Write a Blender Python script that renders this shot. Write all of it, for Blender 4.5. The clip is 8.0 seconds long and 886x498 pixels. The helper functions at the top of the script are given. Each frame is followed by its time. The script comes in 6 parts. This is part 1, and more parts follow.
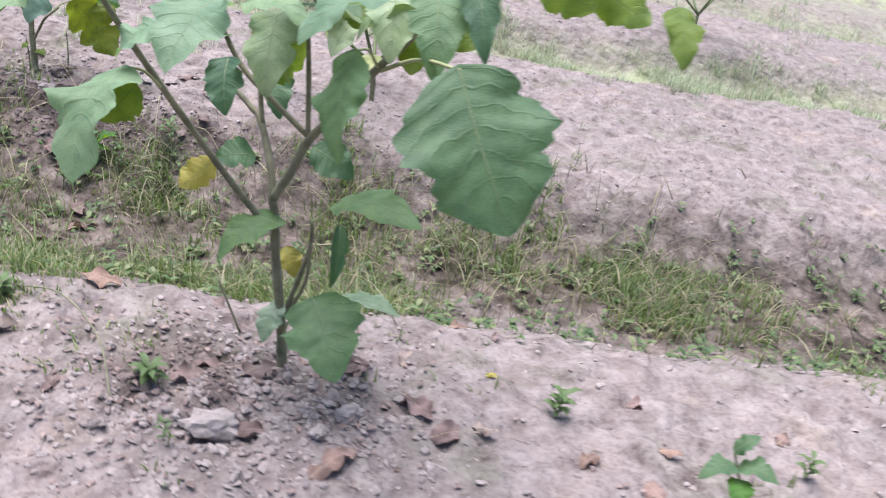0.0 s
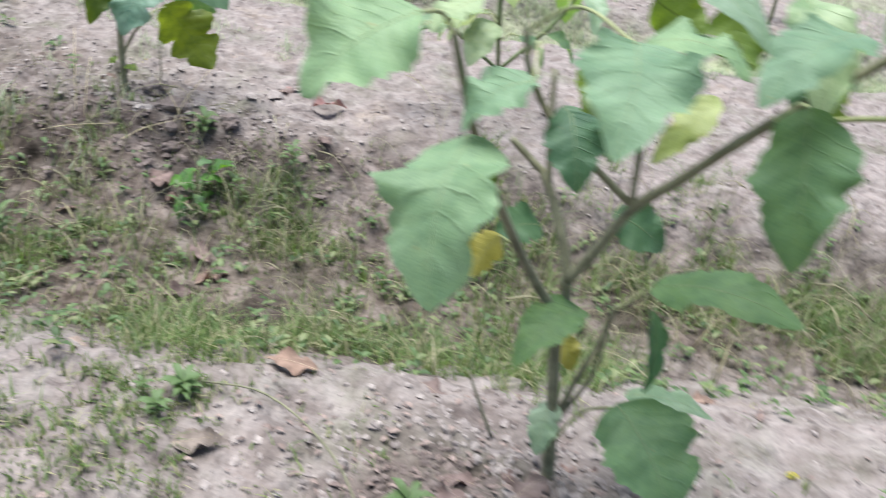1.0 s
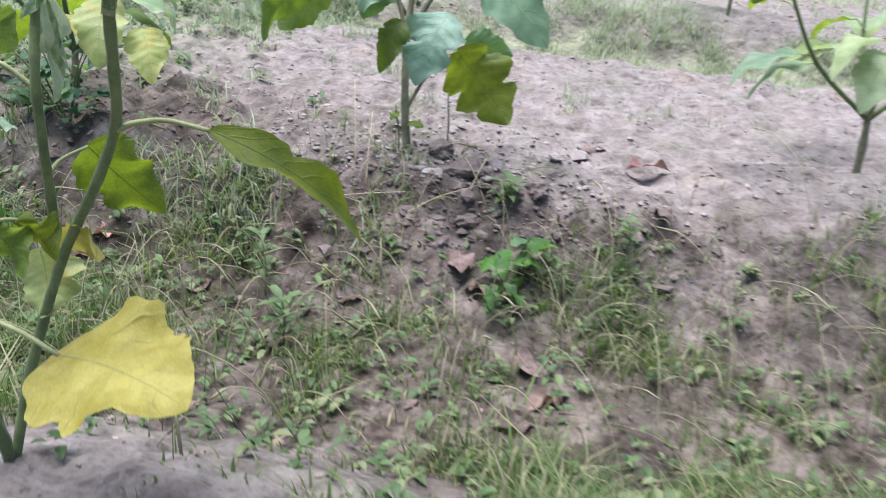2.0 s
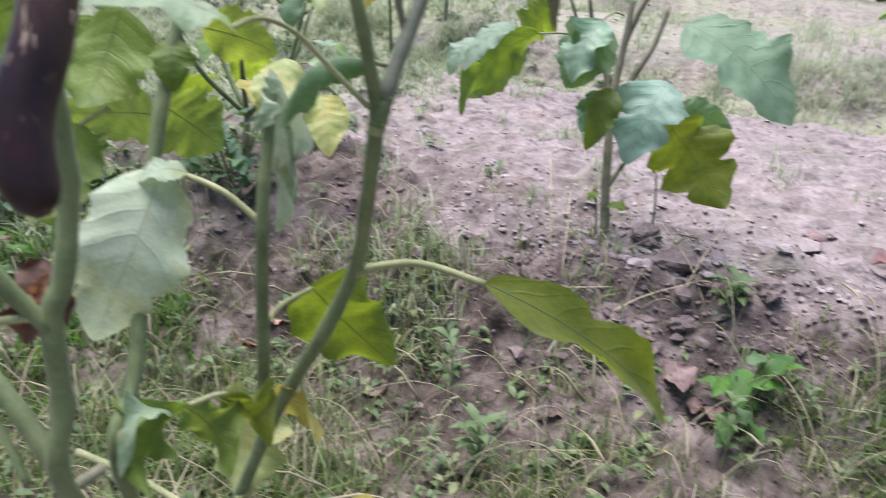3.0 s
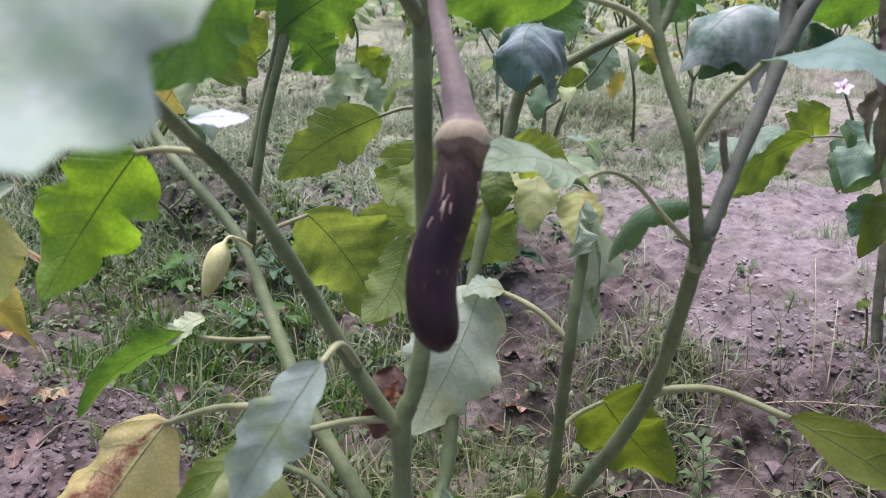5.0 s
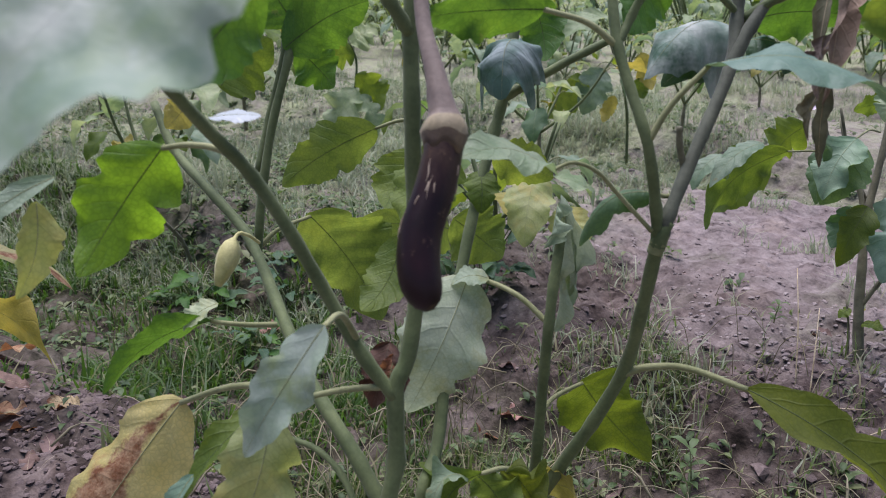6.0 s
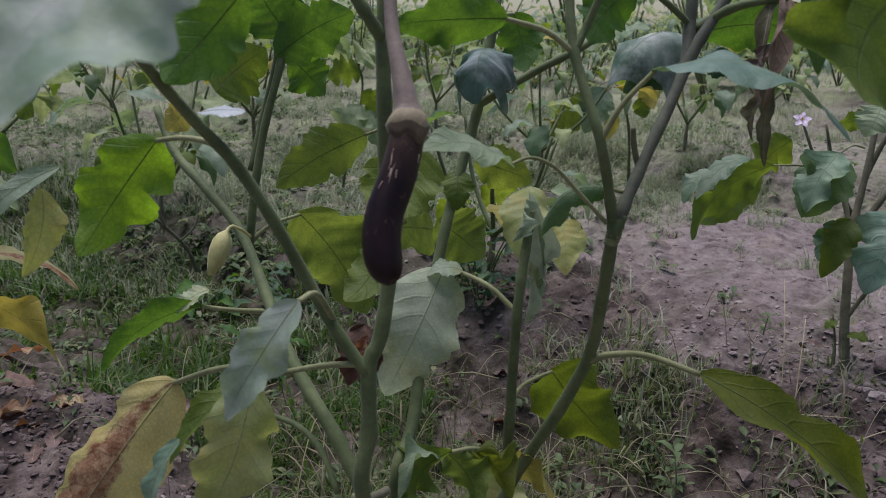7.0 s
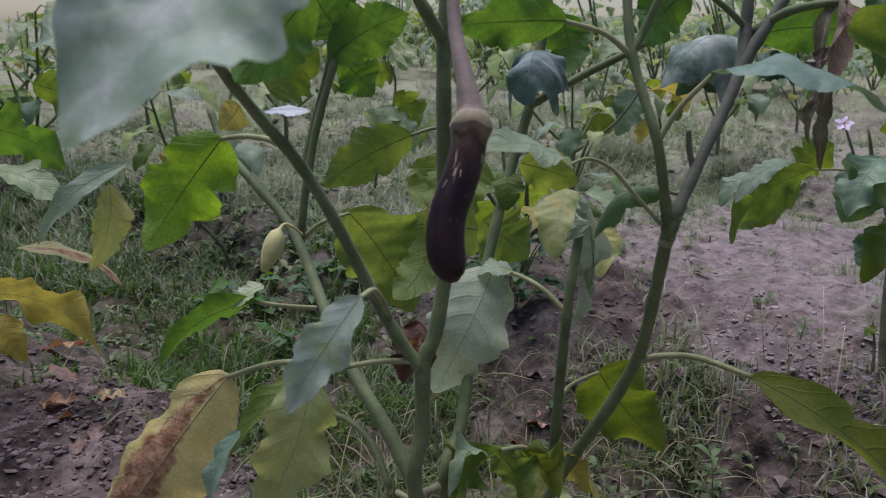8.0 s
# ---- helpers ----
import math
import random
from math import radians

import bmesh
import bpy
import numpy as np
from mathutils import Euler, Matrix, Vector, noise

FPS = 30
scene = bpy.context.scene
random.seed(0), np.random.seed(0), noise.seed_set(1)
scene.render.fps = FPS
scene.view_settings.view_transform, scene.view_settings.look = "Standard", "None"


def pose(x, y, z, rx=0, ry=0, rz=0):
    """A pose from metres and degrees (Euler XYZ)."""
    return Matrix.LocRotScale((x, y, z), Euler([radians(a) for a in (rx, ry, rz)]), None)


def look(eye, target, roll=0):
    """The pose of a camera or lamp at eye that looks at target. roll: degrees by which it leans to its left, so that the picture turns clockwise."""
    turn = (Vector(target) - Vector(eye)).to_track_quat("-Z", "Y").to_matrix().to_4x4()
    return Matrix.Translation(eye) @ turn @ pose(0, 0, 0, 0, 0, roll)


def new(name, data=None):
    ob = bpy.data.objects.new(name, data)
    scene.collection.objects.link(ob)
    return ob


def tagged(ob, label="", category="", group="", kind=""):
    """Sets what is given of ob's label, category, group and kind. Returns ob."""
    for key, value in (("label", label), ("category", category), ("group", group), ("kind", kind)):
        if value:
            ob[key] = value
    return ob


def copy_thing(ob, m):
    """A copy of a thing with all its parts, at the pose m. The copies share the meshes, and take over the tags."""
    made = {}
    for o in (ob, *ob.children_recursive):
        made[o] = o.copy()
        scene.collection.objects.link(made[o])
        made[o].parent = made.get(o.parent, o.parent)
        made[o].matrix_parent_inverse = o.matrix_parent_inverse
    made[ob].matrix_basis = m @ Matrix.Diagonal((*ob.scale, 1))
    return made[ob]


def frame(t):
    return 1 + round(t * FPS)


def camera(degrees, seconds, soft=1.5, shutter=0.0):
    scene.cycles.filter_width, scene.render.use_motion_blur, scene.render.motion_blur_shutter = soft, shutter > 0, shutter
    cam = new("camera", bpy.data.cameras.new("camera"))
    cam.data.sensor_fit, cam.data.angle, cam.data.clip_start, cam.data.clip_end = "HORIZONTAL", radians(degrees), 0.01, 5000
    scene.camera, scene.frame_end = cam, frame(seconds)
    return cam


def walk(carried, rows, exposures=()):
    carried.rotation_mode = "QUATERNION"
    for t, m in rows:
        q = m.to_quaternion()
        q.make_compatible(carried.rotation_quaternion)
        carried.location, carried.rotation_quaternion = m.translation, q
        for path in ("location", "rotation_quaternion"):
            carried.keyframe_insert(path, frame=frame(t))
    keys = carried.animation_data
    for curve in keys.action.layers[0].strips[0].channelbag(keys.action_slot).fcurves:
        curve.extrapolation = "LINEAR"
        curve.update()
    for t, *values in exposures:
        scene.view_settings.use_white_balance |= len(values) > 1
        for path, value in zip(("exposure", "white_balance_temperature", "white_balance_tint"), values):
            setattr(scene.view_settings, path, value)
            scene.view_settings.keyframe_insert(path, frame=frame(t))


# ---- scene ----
cam = camera(57.7, 8.0, soft=0.9, shutter=0.4)
cam.data.dof.use_dof, cam.data.dof.focus_distance, cam.data.dof.aperture_fstop = True, 1.1, 13.0
METRES, EYE, TILT, LEAN, TURN = 2.0, 1.06, -28.5, -10.0, 0.0
ROWS = [
    (0.0, 0.0, 0.0, 0.0, 0.0, 0.0, -0.0),
    (0.5, -0.1312, 0.0903, 0.0302, -1.9, -0.81, 3.17),
    (0.8, -0.2127, 0.1438, 0.0612, -1.98, -1.47, 3.42),
    (1.0, -0.2559, 0.1679, 0.0856, -0.99, -1.38, 1.45),
    (1.2, -0.3130, 0.2035, 0.0991, 3.22, -0.40, 1.13),
    (2.3, -0.5319, 0.4821, 0.1561, 11.75, 3.67, -0.87),
    (2.5, -0.5529, 0.5008, 0.1723, 13.67, 4.06, -1.82),
    (2.7, -0.5770, 0.5153, 0.1851, 15.48, 4.85, -2.21),
    (3.0, -0.6015, 0.5194, 0.1984, 18.36, 5.87, -2.58),
    (3.5, -0.6165, 0.5092, 0.2132, 26.18, 5.62, -5.32),
    (4.0, -0.6267, 0.4901, 0.2218, 30.74, 5.05, -7.23),
    (4.3, -0.6286, 0.4844, 0.2267, 32.55, 4.85, -8.36),
    (4.5, -0.6277, 0.485, 0.2248, 33.19, 5.52, -8.4),
    (4.7, -0.6264, 0.4854, 0.2185, 33.24, 7.93, -8.26),
    (5.8, -0.6036, 0.4684, 0.1913, 33.34, 11.43, -7.85),
    (6.0, -0.5997, 0.4625, 0.1888, 33.38, 11.92, -7.68),
    (6.5, -0.585, 0.4498, 0.178, 33.94, 13.0, -7.67),
    (7.0, -0.5725, 0.4538, 0.1735, 33.95, 13.29, -8.38),
    (7.5, -0.581, 0.4479, 0.1717, 34.08, 13.31, -9.02),
    (8.0, -0.5803, 0.4442, 0.1697, 35.52, 13.17, -9.46),
]
walk(cam, [(t, pose(0, 0, EYE, TILT, LEAN, TURN) @ pose(METRES * x, METRES * y, METRES * z, 90 + pitch, roll, yaw)) for t, x, y, z, yaw, pitch, roll in ROWS],
     [(0.0, 1.27, 6150, 13), (0.5, 1.35, 6450, 0), (1.0, 1.25, 6250, 2), (2.5, 1.27, 5950, 10), (3.0, 1.25, 6100, 16), (3.5, 1.5, 5700, 27), (4.0, 1.62, 5700, 31), (4.7, 1.05, 5950, 29), (5.8, 0.70, 6050, 22), (6.5, -0.2, 6080, 20), (7.0, -0.2, 6150, 18), (8.0, -0.06, 6000, 22)])

# ---- world and light ----
SUN_UP, SUN_TURN = 77.0, 300.0
world = bpy.data.worlds.new("sky")
scene.world = world
world.use_nodes = True
wn = world.node_tree.nodes
sky = wn.new("ShaderNodeTexSky")
sky.sky_type = "NISHITA"
sky.sun_disc = False
sky.sun_elevation, sky.sun_rotation = radians(SUN_UP), radians(SUN_TURN)
sky.air_density, sky.dust_density, sky.ozone_density = 1.0, 0.5, 1.0
wn["Background"].inputs["Strength"].default_value = 0.078
world.node_tree.links.new(sky.outputs["Color"], wn["Background"].inputs["Color"])
lamp = bpy.data.lights.new("sun", "SUN")
lamp.energy, lamp.angle, lamp.color = 4.15, radians(50), (1.0, 0.97, 0.95)
sun = new("sun", lamp)
a, e = radians(SUN_TURN), radians(SUN_UP)
sun.matrix_world = look((0, 0, 8), Vector((0, 0, 8)) - Vector((math.sin(a) * math.cos(e), math.cos(a) * math.cos(e), math.sin(e))))


# ---- materials ----
def nodes_of(name):
    m = bpy.data.materials.new(name)
    m.use_nodes = True
    return m, m.node_tree.nodes, m.node_tree.links, m.node_tree.nodes["Principled BSDF"]


def noise_node(n, l, vec, scale, detail=4.0, rough=0.6):
    t = n.new("ShaderNodeTexNoise")
    t.inputs["Scale"].default_value, t.inputs["Detail"].default_value, t.inputs["Roughness"].default_value = scale, detail, rough
    l.new(vec, t.inputs["Vector"])
    return t.outputs["Fac"]


def ramp(n, l, fac, *stops):
    r = n.new("ShaderNodeValToRGB")
    while len(r.color_ramp.elements) < len(stops):
        r.color_ramp.elements.new(0.5)
    for el, (p, c) in zip(r.color_ramp.elements, stops):
        el.position, el.color = p, (*c, 1)
    l.new(fac, r.inputs["Fac"])
    return r.outputs["Color"]


def calc(n, l, op, x, y=None, z=None):
    m = n.new("ShaderNodeMath")
    m.operation = op
    for k, v in enumerate((x, y, z)):
        if v is None:
            continue
        if isinstance(v, (int, float)):
            m.inputs[k].default_value = v
        else:
            l.new(v, m.inputs[k])
    return m.outputs[0]


def blend(n, l, fac, c1, c2, kind="MIX"):
    m = n.new("ShaderNodeMix")
    m.data_type, m.blend_type = "RGBA", kind
    for k, v in ((0, fac), (6, c1), (7, c2)):
        if isinstance(v, (int, float)):
            m.inputs[k].default_value = v
        elif isinstance(v, tuple):
            m.inputs[k].default_value = (*v, 1)
        else:
            l.new(v, m.inputs[k])
    return m.outputs[2]


def bump(n, l, bsdf, height, strength, distance):
    b = n.new("ShaderNodeBump")
    b.inputs["Strength"].default_value, b.inputs["Distance"].default_value = strength, distance
    l.new(height, b.inputs["Height"])
    l.new(b.outputs["Normal"], bsdf.inputs["Normal"])
    return b


def soil_material():
    m, n, l, p = nodes_of("soil")
    pos = n.new("ShaderNodeNewGeometry").outputs["Position"]
    big = noise_node(n, l, pos, 1.3, 5)
    mid = noise_node(n, l, pos, 16, 5, 0.60)
    fine = noise_node(n, l, pos, 95, 4, 0.6)
    # crusted lumps with dents between them
    warp = n.new("ShaderNodeVectorMath")
    warp.operation = "MULTIPLY_ADD"
    bend = n.new("ShaderNodeTexNoise")
    bend.inputs["Scale"].default_value = 21
    l.new(pos, bend.inputs["Vector"])
    l.new(bend.outputs["Color"], warp.inputs[0])
    warp.inputs[1].default_value = (0.045, 0.045, 0.045)
    l.new(pos, warp.inputs[2])
    lumps = n.new("ShaderNodeTexVoronoi")
    lumps.feature = "SMOOTH_F1"
    lumps.inputs["Scale"].default_value, lumps.inputs["Smoothness"].default_value = 30, 0.5
    l.new(warp.outputs[0], lumps.inputs["Vector"])
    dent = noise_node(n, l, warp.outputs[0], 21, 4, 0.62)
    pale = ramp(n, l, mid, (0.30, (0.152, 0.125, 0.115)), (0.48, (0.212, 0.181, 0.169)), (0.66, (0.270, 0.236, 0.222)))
    # shade in the dents, painted by the noise that also drives the bump
    pit_shade = ramp(n, l, dent, (0.31, (0.50, 0.47, 0.47)), (0.40, (0.88, 0.87, 0.87)), (0.52, (1.0, 1.0, 1.0)), (0.7, (1.06, 1.06, 1.06)))
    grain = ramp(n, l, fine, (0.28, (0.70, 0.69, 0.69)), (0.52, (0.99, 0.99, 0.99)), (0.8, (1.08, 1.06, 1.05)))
    tone = blend(n, l, 1.0, pit_shade, grain, "MULTIPLY")
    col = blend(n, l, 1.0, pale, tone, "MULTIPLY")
    stain = noise_node(n, l, pos, 3.4, 5, 0.65)
    col = blend(n, l, 1.0, col, ramp(n, l, stain, (0.34, (0.80, 0.84, 0.74)), (0.46, (0.97, 0.95, 0.95)), (0.56, (1.04, 1.0, 1.02)), (0.68, (1.12, 1.05, 0.98))), "MULTIPLY")
    # damp furrows and the painted shade of the bush row, told by the mesh attribute
    damp = n.new("ShaderNodeAttribute")
    damp.attribute_name = "damp"
    wet = calc(n, l, "MULTIPLY", damp.outputs["Fac"], calc(n, l, "MULTIPLY_ADD", big, 0.9, 0.45))
    earth = ramp(n, l, mid, (0.34, (0.040, 0.028, 0.025)), (0.48, (0.098, 0.073, 0.063)), (0.66, (0.188, 0.150, 0.134)))
    col = blend(n, l, wet, col, blend(n, l, 1.0, earth, tone, "MULTIPLY"))
    # patchy moisture that also darkens the gaps in place of contact shade
    moist_shade = ramp(n, l, noise_node(n, l, pos, 6.5, 6, 0.68), (0.38, (0.36, 0.34, 0.34)), (0.52, (1.0, 1.0, 1.0)), (0.68, (1.30, 1.25, 1.25)))
    col = blend(n, l, wet, col, blend(n, l, 1.0, col, moist_shade, "MULTIPLY"))
    # a film of seedlings and moss too small to stand out one by one
    cover = n.new("ShaderNodeAttribute")
    cover.attribute_name = "cover"
    film = calc(n, l, "MULTIPLY", cover.outputs["Fac"], calc(n, l, "MULTIPLY_ADD", noise_node(n, l, pos, 5, 6, 0.7), 2.4, -0.75))
    film = calc(n, l, "MINIMUM", calc(n, l, "MAXIMUM", film, 0.0), 0.80)
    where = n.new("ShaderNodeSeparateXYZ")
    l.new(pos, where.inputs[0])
    # the film pales with distance: far haze put into the ground colour
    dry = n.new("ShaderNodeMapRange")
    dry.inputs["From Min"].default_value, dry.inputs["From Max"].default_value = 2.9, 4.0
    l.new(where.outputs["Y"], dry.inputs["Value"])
    # near film is almost black: shade between the blades is in its colour
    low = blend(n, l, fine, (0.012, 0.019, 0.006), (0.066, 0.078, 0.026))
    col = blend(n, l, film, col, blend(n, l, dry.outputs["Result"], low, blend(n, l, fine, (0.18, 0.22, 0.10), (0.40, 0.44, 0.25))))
    l.new(col, p.inputs["Base Color"])
    p.inputs["Roughness"].default_value = 0.95
    p.inputs["Specular IOR Level"].default_value = 0.15
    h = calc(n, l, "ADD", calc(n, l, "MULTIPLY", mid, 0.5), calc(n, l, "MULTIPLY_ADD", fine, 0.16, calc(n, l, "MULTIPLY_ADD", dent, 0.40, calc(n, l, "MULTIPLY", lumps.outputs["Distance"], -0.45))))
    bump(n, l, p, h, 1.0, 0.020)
    return m


def clod_material(name, dark, light):
    m, n, l, p = nodes_of(name)
    pos = n.new("ShaderNodeNewGeometry")
    f = noise_node(n, l, pos.outputs["Position"], 60, 5, 0.7)
    col = ramp(n, l, f, (0.3, dark), (0.65, light))
    tone = ramp(n, l, pos.outputs["Random Per Island"], (0.0, (0.65, 0.62, 0.62)), (1.0, (1.1, 1.08, 1.06)))
    l.new(blend(n, l, 1.0, col, tone, "MULTIPLY"), p.inputs["Base Color"])
    p.inputs["Roughness"].default_value = 0.95
    bump(n, l, p, f, 0.8, 0.006)
    return m


def stalk_material(name, c1, c2):
    m, n, l, p = nodes_of(name)
    pos = n.new("ShaderNodeNewGeometry").outputs["Position"]
    f = noise_node(n, l, pos, 28, 5, 0.65)
    g = noise_node(n, l, pos, 320, 3, 0.6)
    col = ramp(n, l, f, (0.32, c1), (0.62, c2))
    fuzz = ramp(n, l, g, (0.35, (0.90, 0.90, 0.90)), (0.7, (1.1, 1.1, 1.1)))
    l.new(blend(n, l, 1.0, col, fuzz, "MULTIPLY"), p.inputs["Base Color"])
    p.inputs["Roughness"].default_value = 0.75
    p.inputs["Sheen Weight"].default_value = 0.08
    p.inputs["Sheen Roughness"].default_value = 0.5
    bump(n, l, p, calc(n, l, "ADD", f, g), 0.2, 0.002)
    return m


def leaf_material(name, c1, c2, through_light, clear, spots=None, spot_from=0.62, gloss=0.55, relief=0.40, veins=1.0, burn=None):
    """A leaf with a pale midrib and side veins; through_light is the colour of the light that shines through, burn a pair of browns for a scorched ridge."""
    m, n, l, p = nodes_of(name)
    uv = n.new("ShaderNodeUVMap").outputs["UV"]
    sep = n.new("ShaderNodeSeparateXYZ")
    l.new(uv, sep.inputs[0])
    u, v = sep.outputs["X"], sep.outputs["Y"]
    av = calc(n, l, "ABSOLUTE", calc(n, l, "MULTIPLY_ADD", v, 2.0, -1.0))
    # side veins leave the midrib at a slant and curve forward
    pos = n.new("ShaderNodeNewGeometry").outputs["Position"]
    drift = calc(n, l, "MULTIPLY_ADD", noise_node(n, l, pos, 14, 2), 0.22, -0.11)
    ph = calc(n, l, "FRACT", calc(n, l, "MULTIPLY", calc(n, l, "SUBTRACT", calc(n, l, "ADD", u, drift), calc(n, l, "MULTIPLY", calc(n, l, "POWER", av, 1.25), 0.2)), 7.0))
    side = calc(n, l, "ABSOLUTE", calc(n, l, "SUBTRACT", ph, 0.5))
    side = calc(n, l, "SUBTRACT", 1.0, calc(n, l, "SMOOTH_MIN", calc(n, l, "MULTIPLY", side, 12.0), 1.0, 0.2))
    midrib = calc(n, l, "SUBTRACT", 1.0, calc(n, l, "MINIMUM", calc(n, l, "MULTIPLY", av, 26.0), 1.0))
    vein = calc(n, l, "MULTIPLY", calc(n, l, "MAXIMUM", calc(n, l, "MULTIPLY", calc(n, l, "MAXIMUM", side, 0.0), 0.55), midrib), veins)
    obj = n.new("ShaderNodeObjectInfo")
    blot = noise_node(n, l, pos, 22, 4, 0.6)
    cell = n.new("ShaderNodeTexVoronoi")
    cell.feature = "DISTANCE_TO_EDGE"
    cell.inputs["Scale"].default_value = 230
    l.new(pos, cell.inputs["Vector"])
    col = ramp(n, l, blot, (0.38, c1), (0.60, c2))
    tone = ramp(n, l, obj.outputs["Random"], (0.0, (0.78, 0.82, 0.82)), (0.5, (1.0, 1.0, 1.0)), (1.0, (1.18, 1.12, 0.92)))
    col = blend(n, l, 1.0, col, tone, "MULTIPLY")
    if spots:
        big = noise_node(n, l, pos, 13, 5, 0.7)
        fac = ramp(n, l, big, (spot_from - 0.08, (0, 0, 0)), (spot_from + 0.05, (1, 1, 1)))
        col = blend(n, l, fac, col, spots)
    else:
        big = noise_node(n, l, pos, 55, 3, 0.6)
        fac = ramp(n, l, big, (0.70, (0, 0, 0)), (0.76, (0.7, 0.7, 0.7)))
        col = blend(n, l, fac, col, (0.26, 0.19, 0.08))
    if burn:
        # the scorched band follows the midrib, widens to the tip and has a ragged edge
        ragged = noise_node(n, l, pos, 60, 5, 0.75)
        off = calc(n, l, "ABSOLUTE", calc(n, l, "SUBTRACT", sep.outputs["Y"], burn[2]))
        reach = calc(n, l, "MULTIPLY_ADD", ragged, 0.34, calc(n, l, "MULTIPLY_ADD", u, 0.42, -0.16))
        fac = ramp(n, l, calc(n, l, "MULTIPLY_ADD", calc(n, l, "SUBTRACT", reach, off), 4.0, 0.5), (0.40, (0, 0, 0)), (0.62, (1, 1, 1)))
        col = blend(n, l, fac, col, ramp(n, l, noise_node(n, l, pos, 95, 5, 0.8), (0.40, burn[0]), (0.60, burn[1])))
        through_light = blend(n, l, fac, through_light, tuple(0.6 * c for c in burn[1]))
    veined = blend(n, l, calc(n, l, "MULTIPLY", vein, 0.13), col, blend(n, l, 0.5, col, (0.38, 0.42, 0.26)))
    l.new(veined, p.inputs["Base Color"])
    p.inputs["Roughness"].default_value = gloss
    p.inputs["Specular IOR Level"].default_value = 0.3
    p.inputs["Sheen Weight"].default_value = 0.05
    p.inputs["Sheen Roughness"].default_value = 0.6
    h = calc(n, l, "ADD", calc(n, l, "MULTIPLY", vein, -1.0), calc(n, l, "ADD", calc(n, l, "MULTIPLY", cell.outputs["Distance"], 0.5), calc(n, l, "MULTIPLY", blot, 1.2)))
    bump(n, l, p, h, relief, 0.003)
    tr = n.new("ShaderNodeBsdfTranslucent")
    # thicker and thinner patches let more or less light through
    patch = ramp(n, l, noise_node(n, l, pos, 34, 5, 0.7), (0.30, (0.50, 0.56, 0.55)), (0.52, (1.0, 1.0, 1.0)), (0.72, (1.30, 1.18, 0.95)))
    net = ramp(n, l, cell.outputs["Distance"], (0.0, (0.72, 0.76, 0.7)), (0.16, (1.0, 1.0, 1.0)))
    shine = blend(n, l, calc(n, l, "MULTIPLY", vein, 0.34), through_light, blend(n, l, 1.0, through_light, (0.45, 0.45, 0.45), "MULTIPLY"))
    shine = blend(n, l, 1.0, blend(n, l, 1.0, shine, patch, "MULTIPLY"), net, "MULTIPLY")
    l.new(blend(n, l, 1.0, shine, tone, "MULTIPLY"), tr.inputs["Color"])
    mix = n.new("ShaderNodeMixShader")
    mix.inputs[0].default_value = clear
    l.new(p.outputs[0], mix.inputs[1])
    l.new(tr.outputs[0], mix.inputs[2])
    l.new(mix.outputs[0], n["Material Output"].inputs["Surface"])
    return m


def skin_material(name):
    """Dark purple skin that is tan and streaked towards the cap; the mesh attribute "neck" tells how near the cap is."""
    m, n, l, p = nodes_of(name)
    pos = n.new("ShaderNodeNewGeometry").outputs["Position"]
    f = noise_node(n, l, pos, 30, 4)
    scab = noise_node(n, l, pos, 75, 5, 0.75)
    long_way = n.new("ShaderNodeMapping")
    long_way.inputs["Scale"].default_value = (1.0, 1.0, 0.22)
    l.new(pos, long_way.inputs["Vector"])
    streak = noise_node(n, l, long_way.outputs["Vector"], 170, 3, 0.6)
    near_cap = n.new("ShaderNodeAttribute")
    near_cap.attribute_name = "neck"
    col = ramp(n, l, f, (0.38, (0.006, 0.002, 0.003)), (0.72, (0.020, 0.006, 0.008)))
    fac = ramp(n, l, scab, (0.60, (0, 0, 0)), (0.68, (0.6, 0.6, 0.6)))
    col = blend(n, l, fac, col, (0.20, 0.125, 0.08))
    fade = calc(n, l, "MULTIPLY", near_cap.outputs["Fac"], calc(n, l, "MULTIPLY_ADD", streak, 2.6, -0.55))
    fade = calc(n, l, "MINIMUM", calc(n, l, "MAXIMUM", fade, 0.0), 0.9)
    l.new(blend(n, l, fade, col, (0.092, 0.054, 0.034)), p.inputs["Base Color"])
    p.inputs["Roughness"].default_value = 0.42
    p.inputs["Specular IOR Level"].default_value = 0.28
    bump(n, l, p, scab, 0.15, 0.002)
    return m


def blade_material(name, c1, c2, light, dry=(0.34, 0.29, 0.17), green_to=0.70):
    m, n, l, p = nodes_of(name)
    isl = n.new("ShaderNodeNewGeometry").outputs["Random Per Island"]
    col = ramp(n, l, isl, (0.0, c1), (green_to, c2), (green_to + 0.14, dry))
    l.new(col, p.inputs["Base Color"])
    p.inputs["Roughness"].default_value = 0.6
    tr = n.new("ShaderNodeBsdfTranslucent")
    tr.inputs["Color"].default_value = (*light, 1)
    mix = n.new("ShaderNodeMixShader")
    mix.inputs[0].default_value = 0.35
    l.new(p.outputs[0], mix.inputs[1])
    l.new(tr.outputs[0], mix.inputs[2])
    l.new(mix.outputs[0], n["Material Output"].inputs["Surface"])
    return m


